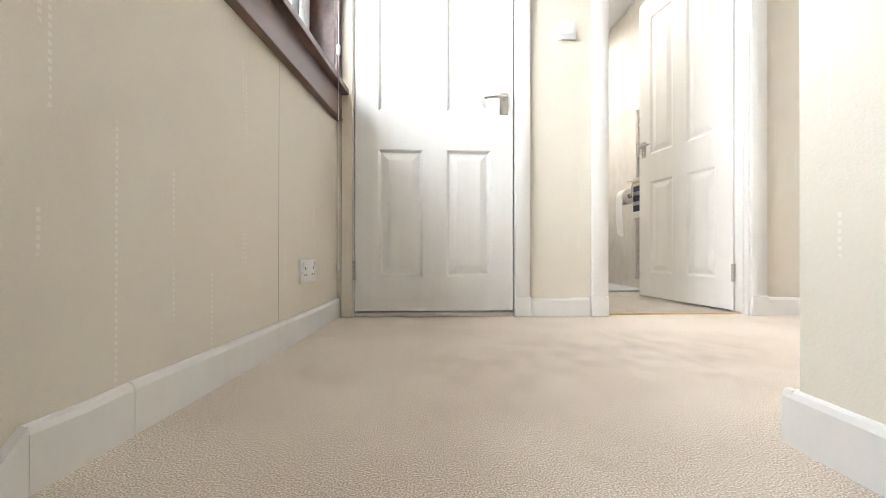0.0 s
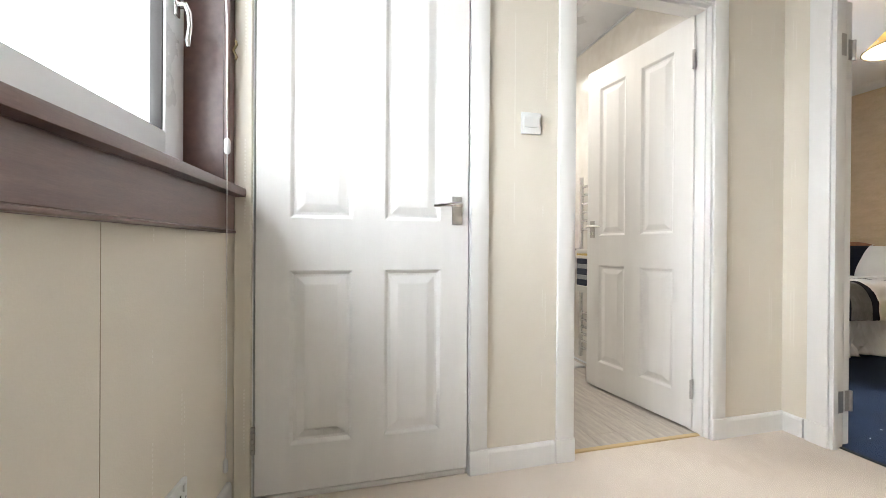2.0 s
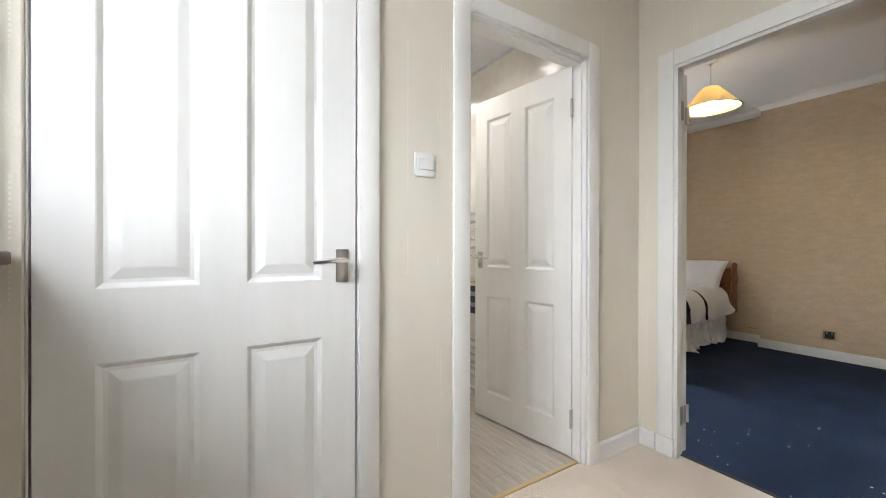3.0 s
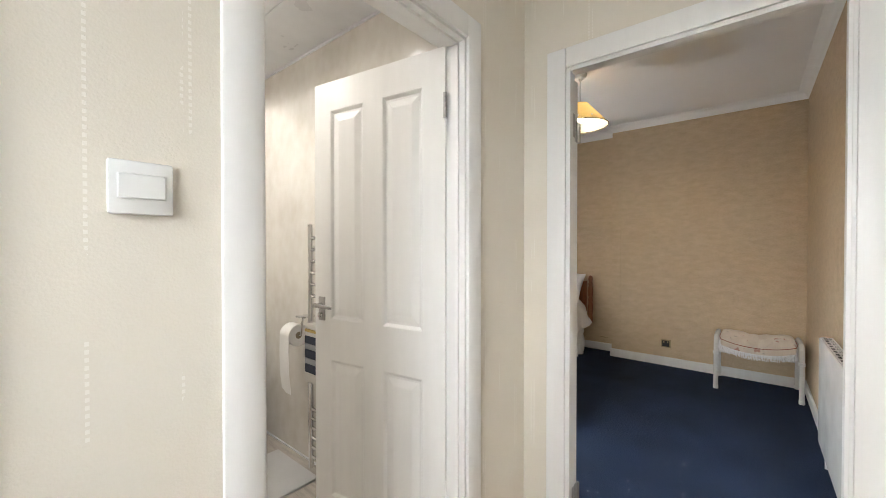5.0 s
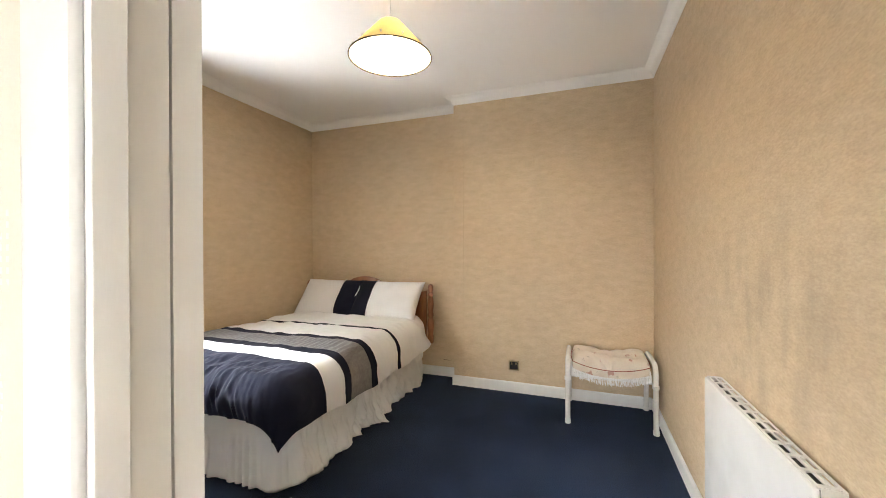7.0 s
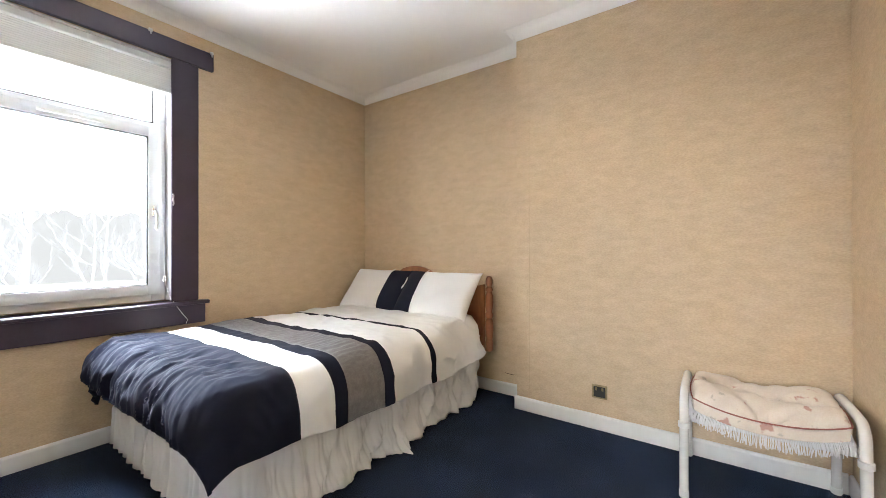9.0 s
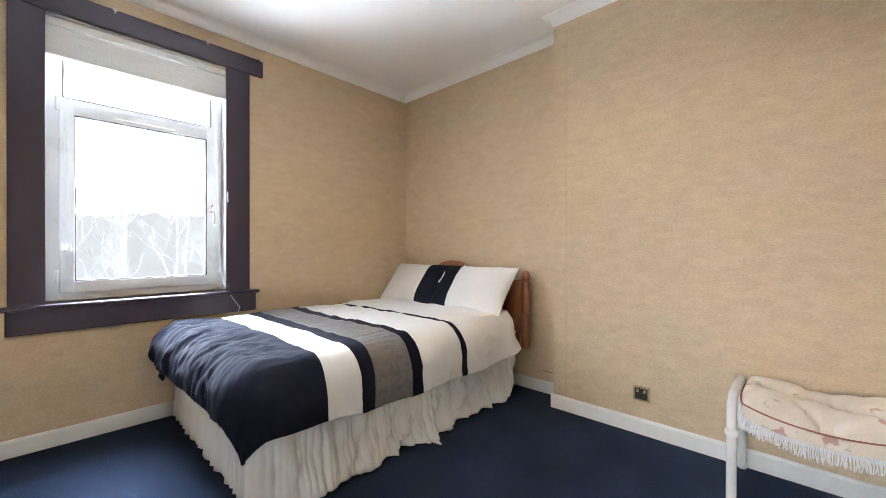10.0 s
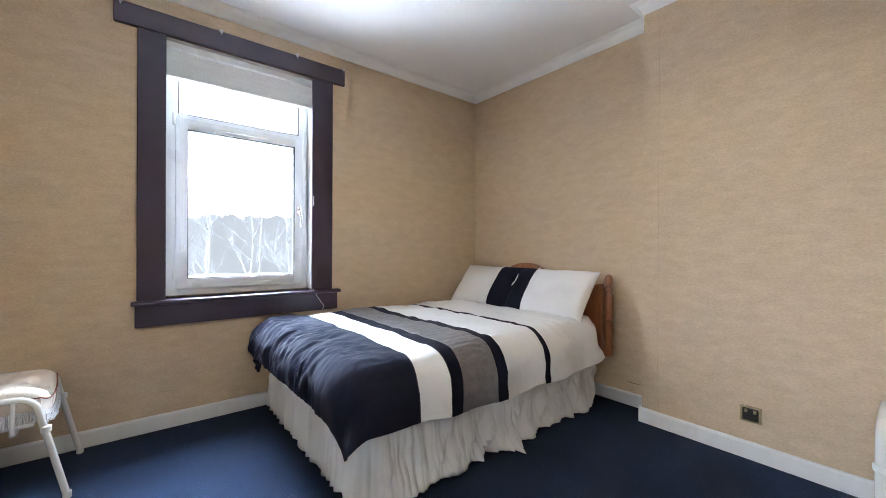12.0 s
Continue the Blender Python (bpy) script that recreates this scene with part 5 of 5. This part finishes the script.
# the pillow's own x runs along the headboard, its z leans back
for yc, band, lab in ((2.905, -1, "white pillow with a black end panel leaning on the headboard"), (3.545, 1, "white pillow with a black end panel leaning in the corner")):
    PILLOWS.append(pillow("pillow", pose(4.800, yc, 0.740, 0, 38, 0) @ pose(0, 0, 0, 0, 0, -90), 0.70, 0.44, 0.15, band, lab))
    if band < 0:
        part("inner_pillow", tube(bmesh.new(), [(-0.325 + 0.008 * math.sin(k * 0.9), -0.037, 0.13 - 0.024 * k) for k in range(6)], 0.006, 8, [0.002, 0.005, 0.007, 0.004, 0.007, 0.002]), LINEN, PILLOWS[-1], "white pillow showing at the open end")


# ---- stools ----
def stool(name, m, label, d=0.555, splay=0.015, rad=0.0175, w=0.47):
    """Tubular stool: two arched frames across x, seat rails along y, collars on the legs."""
    s = thing(name, label, "stool", m, group="padded stools")
    h, r = 0.472, 0.07
    sx_in, seat = w / 2 - 0.075, 0.342
    for y in (0, d):
        for sx in (-1, 1):
            pts = [(sx * (w / 2 + splay), y, 0), (sx * w / 2, y, h - r - 0.02)] + [(sx * (w / 2 - r * (1 - math.cos(a))), y, h - r - 0.02 + r * math.sin(a)) for a in [math.pi / 2 * k / 6 for k in range(1, 7)]] + [(0, y, h - 0.018)]
            lg = part("leg", tube(bmesh.new(), pts, rad, 14), ENAMEL, s)
            part("collar", lathe(bmesh.new(), [(rad, 0.30), (rad + 0.005, 0.303), (rad + 0.005, 0.325), (rad, 0.328)], (sx * (w / 2 + splay * 0.22), y, 0), 16), PLASTIC, lg)
            part("foot_cap", lathe(bmesh.new(), [(rad, 0.0), (rad + 0.002, 0.004), (rad + 0.002, 0.028), (rad, 0.03)], (sx * (w / 2 + splay * 0.97), y, 0), 14), PLASTIC, lg)
    for sx in (-1, 1):
        part("seat_rail", tube(bmesh.new(), [(sx * sx_in, 0, seat - 0.028), (sx * sx_in, d, seat - 0.028)], 0.011, 12), ENAMEL, s)
    part("seat_board", box(bmesh.new(), (-w / 2 + 0.02, 0.022, seat - 0.018), (w / 2 - 0.02, d - 0.022, seat), 0.005, 2), ENAMEL, s)
    for y in (0, d):
        for sx in (-1, 1):
            part("strut", tube(bmesh.new(), [(sx * sx_in, y, seat - 0.028), (sx * sx_in, y, h - 0.02)], 0.008, 10), ENAMEL, s)
    c = thing("seat_cushion", "cream floral cushion with red piping and fringe on the stool", "cushion", m @ pose(0, d / 2, seat), group="fringed cushions")
    def sag(b):
        """The cushion hangs lowest midway between the two arches."""
        return 0.040 * b * b - 0.002 * (1 - b * b)

    bm = bmesh.new()
    N = 44
    W, D, T = w + 0.03, d - 0.042, 0.100
    lay = []
    for sgn in (0, 1):
        g = []
        for i in range(N + 1):
            row = []
            for k in range(N + 1):
                a, b = 2 * i / N - 1, 2 * k / N - 1
                f = max(0.0, (1 - abs(a) ** 4) * (1 - abs(b) ** 4)) ** 0.42
                dip = 0.0
                for bx, by in ((-0.95, 0.0), (0.0, -0.12), (0.95, 0.0), (-0.15, -0.62), (0.12, 0.55)):
                    rr = math.hypot(a - bx, b - by)
                    th = math.atan2(b - by, a - bx)
                    dip += 0.062 * math.exp(-(rr / 0.20) ** 2) + (0.016 + 0.010 * math.sin(th * 7 + bx * 3 + by)) * math.exp(-(rr / 0.42) ** 2)
                sq = 1 - 0.06 * (abs(a * b) ** 2)
                z = (0.056 + T * f * (0.75 + 0.12 * noise.noise((a * 2.3, b * 2.3, 5))) - dip) if sgn else 0.004
                if sgn: z = max(z, 0.050)
                z += sag(b)
                ex = 1.0 if sgn else 0.99
                row.append(bm.verts.new((a * W / 2 * sq * ex, b * D / 2 * sq * ex, z)))
            g.append(row)
        lay.append(g)
    for i in range(N):
        for k in range(N):
            q = [(i, k), (i + 1, k), (i + 1, k + 1), (i, k + 1)]
            bm.faces.new([lay[1][x][y] for x, y in q]), bm.faces.new([lay[0][x][y] for x, y in q[::-1]])
    per = [(i, 0) for i in range(N)] + [(N, k) for k in range(N)] + [(i, N) for i in range(N, 0, -1)] + [(0, k) for k in range(N, 0, -1)]
    for p, q in zip(per, per[1:] + per[:1]):
        bm.faces.new((lay[1][p[0]][p[1]], lay[1][q[0]][q[1]], lay[0][q[0]][q[1]], lay[0][p[0]][p[1]]))
    part("cover", bm, FLORAL, c)
    for bx, by in ((0.0, -0.12), (-0.15, -0.62), (0.12, 0.55)):
        part("button", lathe(bmesh.new(), [(0.003, 0.0), (0.011, 0.002), (0.011, 0.006), (0.004, 0.009)], (bx * W / 2, by * D / 2, 0.056 + T * 0.75 - 0.077 + sag(by)), 14), FLORAL, c)

    def rim(t, z, grow):
        q = (t % 1) * 4
        e = int(q)
        f = (q - e) * 2 - 1
        a, b = [(f, -1), (1, f), (-f, 1), (-1, -f)][e]
        sq = 1 - 0.06 * (abs(a * b) ** 2)
        return Vector((a * (W / 2 + grow) * sq, b * (D / 2 + grow) * sq, z + sag(b)))
    part("piping", tube(bmesh.new(), [rim(k / 80, 0.057, 0.002) for k in range(81)], 0.0030, 6), PIPING, c, "dusky red piping")
    bm = bmesh.new()
    nf = 420
    rnd = random.Random(5)
    for k in range(nf):
        p = rim(k / nf, 0.008, 0.002)
        o = Vector((p.x, p.y, 0)).normalized()
        L = 0.048 + rnd.uniform(-0.006, 0.008)
        tube(bm, [p, p + o * 0.008 + Vector((rnd.uniform(-0.003, 0.003), rnd.uniform(-0.003, 0.003), -L * 0.5)), p + o * 0.006 + Vector((rnd.uniform(-0.005, 0.005), rnd.uniform(-0.005, 0.005), -L))], 0.0019, 4)
    part("fringe", bm, LINEN, c, "white cotton fringe")
    return s


stool("stool", pose(4.613, 0.688, 0), "white tubular metal stool in the corner", w=0.386)
stool("stool", pose(1.845, 3.44, 0), "white tubular metal stool with splayed legs under the window", 0.45, 0.085, 0.0125)

# lint on the carpet by the door
bm = bmesh.new()
rnd = random.Random(8)
for _ in range(20):
    x, y = rnd.uniform(1.9, 2.9), rnd.uniform(0.85, 1.75)
    a, L = rnd.uniform(0, math.tau), rnd.uniform(0.002, 0.006)
    tube(bm, [(x, y, 0.002), (x + L * math.cos(a), y + L * math.sin(a), 0.004), (x + 1.6 * L * math.cos(a + 0.8), y + 1.6 * L * math.sin(a + 0.8), 0.002)], 0.0009, 4)
tagged(new("carpet_lint", mesh_of("carpet_lint", bm, LINEN)), "white lint specks on the navy carpet", "lint", kind="stuff")

# ---- outdoors ----
solid("ground", boxes(((-300, -300, -3.2), (300, 300, -3.0))), GRASS, "winter grass round the house", "ground")
bm = bmesh.new()
N = 40
lo, hi = [], []
for k in range(N + 1):
    a = radians(-20 + 300 * k / N)
    lo.append(bm.verts.new((2 + 90 * math.cos(a), 90 * math.sin(a), -3))), hi.append(bm.verts.new((2 + 90 * math.cos(a), 90 * math.sin(a), 120)))
for k in range(N):
    bm.faces.new((lo[k], lo[k + 1], hi[k + 1], hi[k]))
solid("backdrop_sky", bm, SKYGLOW, "white overcast sky", "sky")
# self-lit strip shaped as a wooded hillside; its pale haze is emission
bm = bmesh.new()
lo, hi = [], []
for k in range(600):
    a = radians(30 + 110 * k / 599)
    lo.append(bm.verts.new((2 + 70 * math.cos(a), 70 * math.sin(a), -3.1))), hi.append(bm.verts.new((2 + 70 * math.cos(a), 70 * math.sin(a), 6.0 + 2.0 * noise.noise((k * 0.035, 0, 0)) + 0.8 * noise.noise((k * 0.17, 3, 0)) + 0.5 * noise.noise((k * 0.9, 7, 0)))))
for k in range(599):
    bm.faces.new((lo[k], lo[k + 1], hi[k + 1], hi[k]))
solid("backdrop_hillside", bm, HILLGLOW, "glowing backdrop standing in for a pale, hazy wooded hillside", "hillside")


def bare_tree(x, y, h, seed):
    t = thing("bare_tree", "bare pale winter tree outside the bedroom window", "tree", pose(x, y, -3.0), group="bare trees")
    rnd = random.Random(seed)
    trunk, twigs = bmesh.new(), bmesh.new()
    pts = [Vector((0.12 * h * 0.1 * math.sin(k * 1.3 + seed), 0.1 * math.cos(k * 1.1 + seed), h * k / 7)) for k in range(8)]
    tube(trunk, pts, 0.1, 8, [0.016 * h * 0.55 * (1 - 0.85 * k / 7) for k in range(8)])

    def branch(p, d, L, r, level):
        q = [p]
        for k in range(1, 5):
            d = (d + Vector((rnd.uniform(-0.25, 0.25), rnd.uniform(-0.25, 0.25), rnd.uniform(0, 0.22)))).normalized()
            q.append(q[-1] + d * L / 4)
        tube(trunk if level == 0 else twigs, q, r, 5, [r * (1 - 0.2 * k) for k in range(5)])
        if level < 2:
            for _ in range(4):
                k = rnd.randint(1, 4)
                branch(q[k], (d + Vector((rnd.uniform(-0.9, 0.9), rnd.uniform(-0.9, 0.9), rnd.uniform(-0.1, 0.7)))).normalized(), L * 0.55, r * 0.5, level + 1)
    for k in range(2, 8):
        for _ in range(2):
            a = rnd.uniform(0, math.tau)
            branch(pts[k], Vector((math.cos(a), math.sin(a), rnd.uniform(0.3, 1.0))).normalized(), h * rnd.uniform(0.18, 0.34) * (1.15 - k / 9), 0.003 * h, 0)
    part("trunk", trunk, BARK, t)
    part("twigs", twigs, BARK, t)


for x, y, h, sd in ((3.3, 19, 7.0, 1), (4.7, 20, 8.2, 2), (6.8, 22, 8.0, 3), (5.4, 26, 9.0, 4), (7.4, 18, 7.4, 5), (2.2, 24, 6.8, 6), (9.6, 24, 9.0, 7), (8.4, 27, 9.4, 8)):
    bare_tree(x, y, h, sd)

# ---- bathroom floor planks, laid last ----
PW, PL_ = 0.150, 1.22
rows_n = int((BATHX - 0.40) / PW) + 1
meshes = {}
fb_ = bpy.data.objects["floor_bathroom"]
rnd = random.Random(3)
for i in range(rows_n):
    x0 = 0.40 + PW * i
    x1 = min(x0 + PW, BATHX)
    y = FY + 0.046 - (0.37 * i % PL_)
    while y < BATHY:
        y0, y1 = max(y, FY + 0.046), min(y + PL_, BATHY)
        if y1 - y0 > 0.02 and x1 - x0 > 0.01:
            key = (round(x1 - x0, 3), round(y1 - y0, 3))
            if key not in meshes:
                meshes[key] = mesh_of("plank", box(bmesh.new(), (0, 0, -0.006), (key[0] - 0.0012, key[1] - 0.0012, 0.0), 0.0006), PLANK)
            o = new("plank", meshes[key])
            o.parent = fb_
            o.matrix_world = pose(x0, y0, 0)
        y += PL_
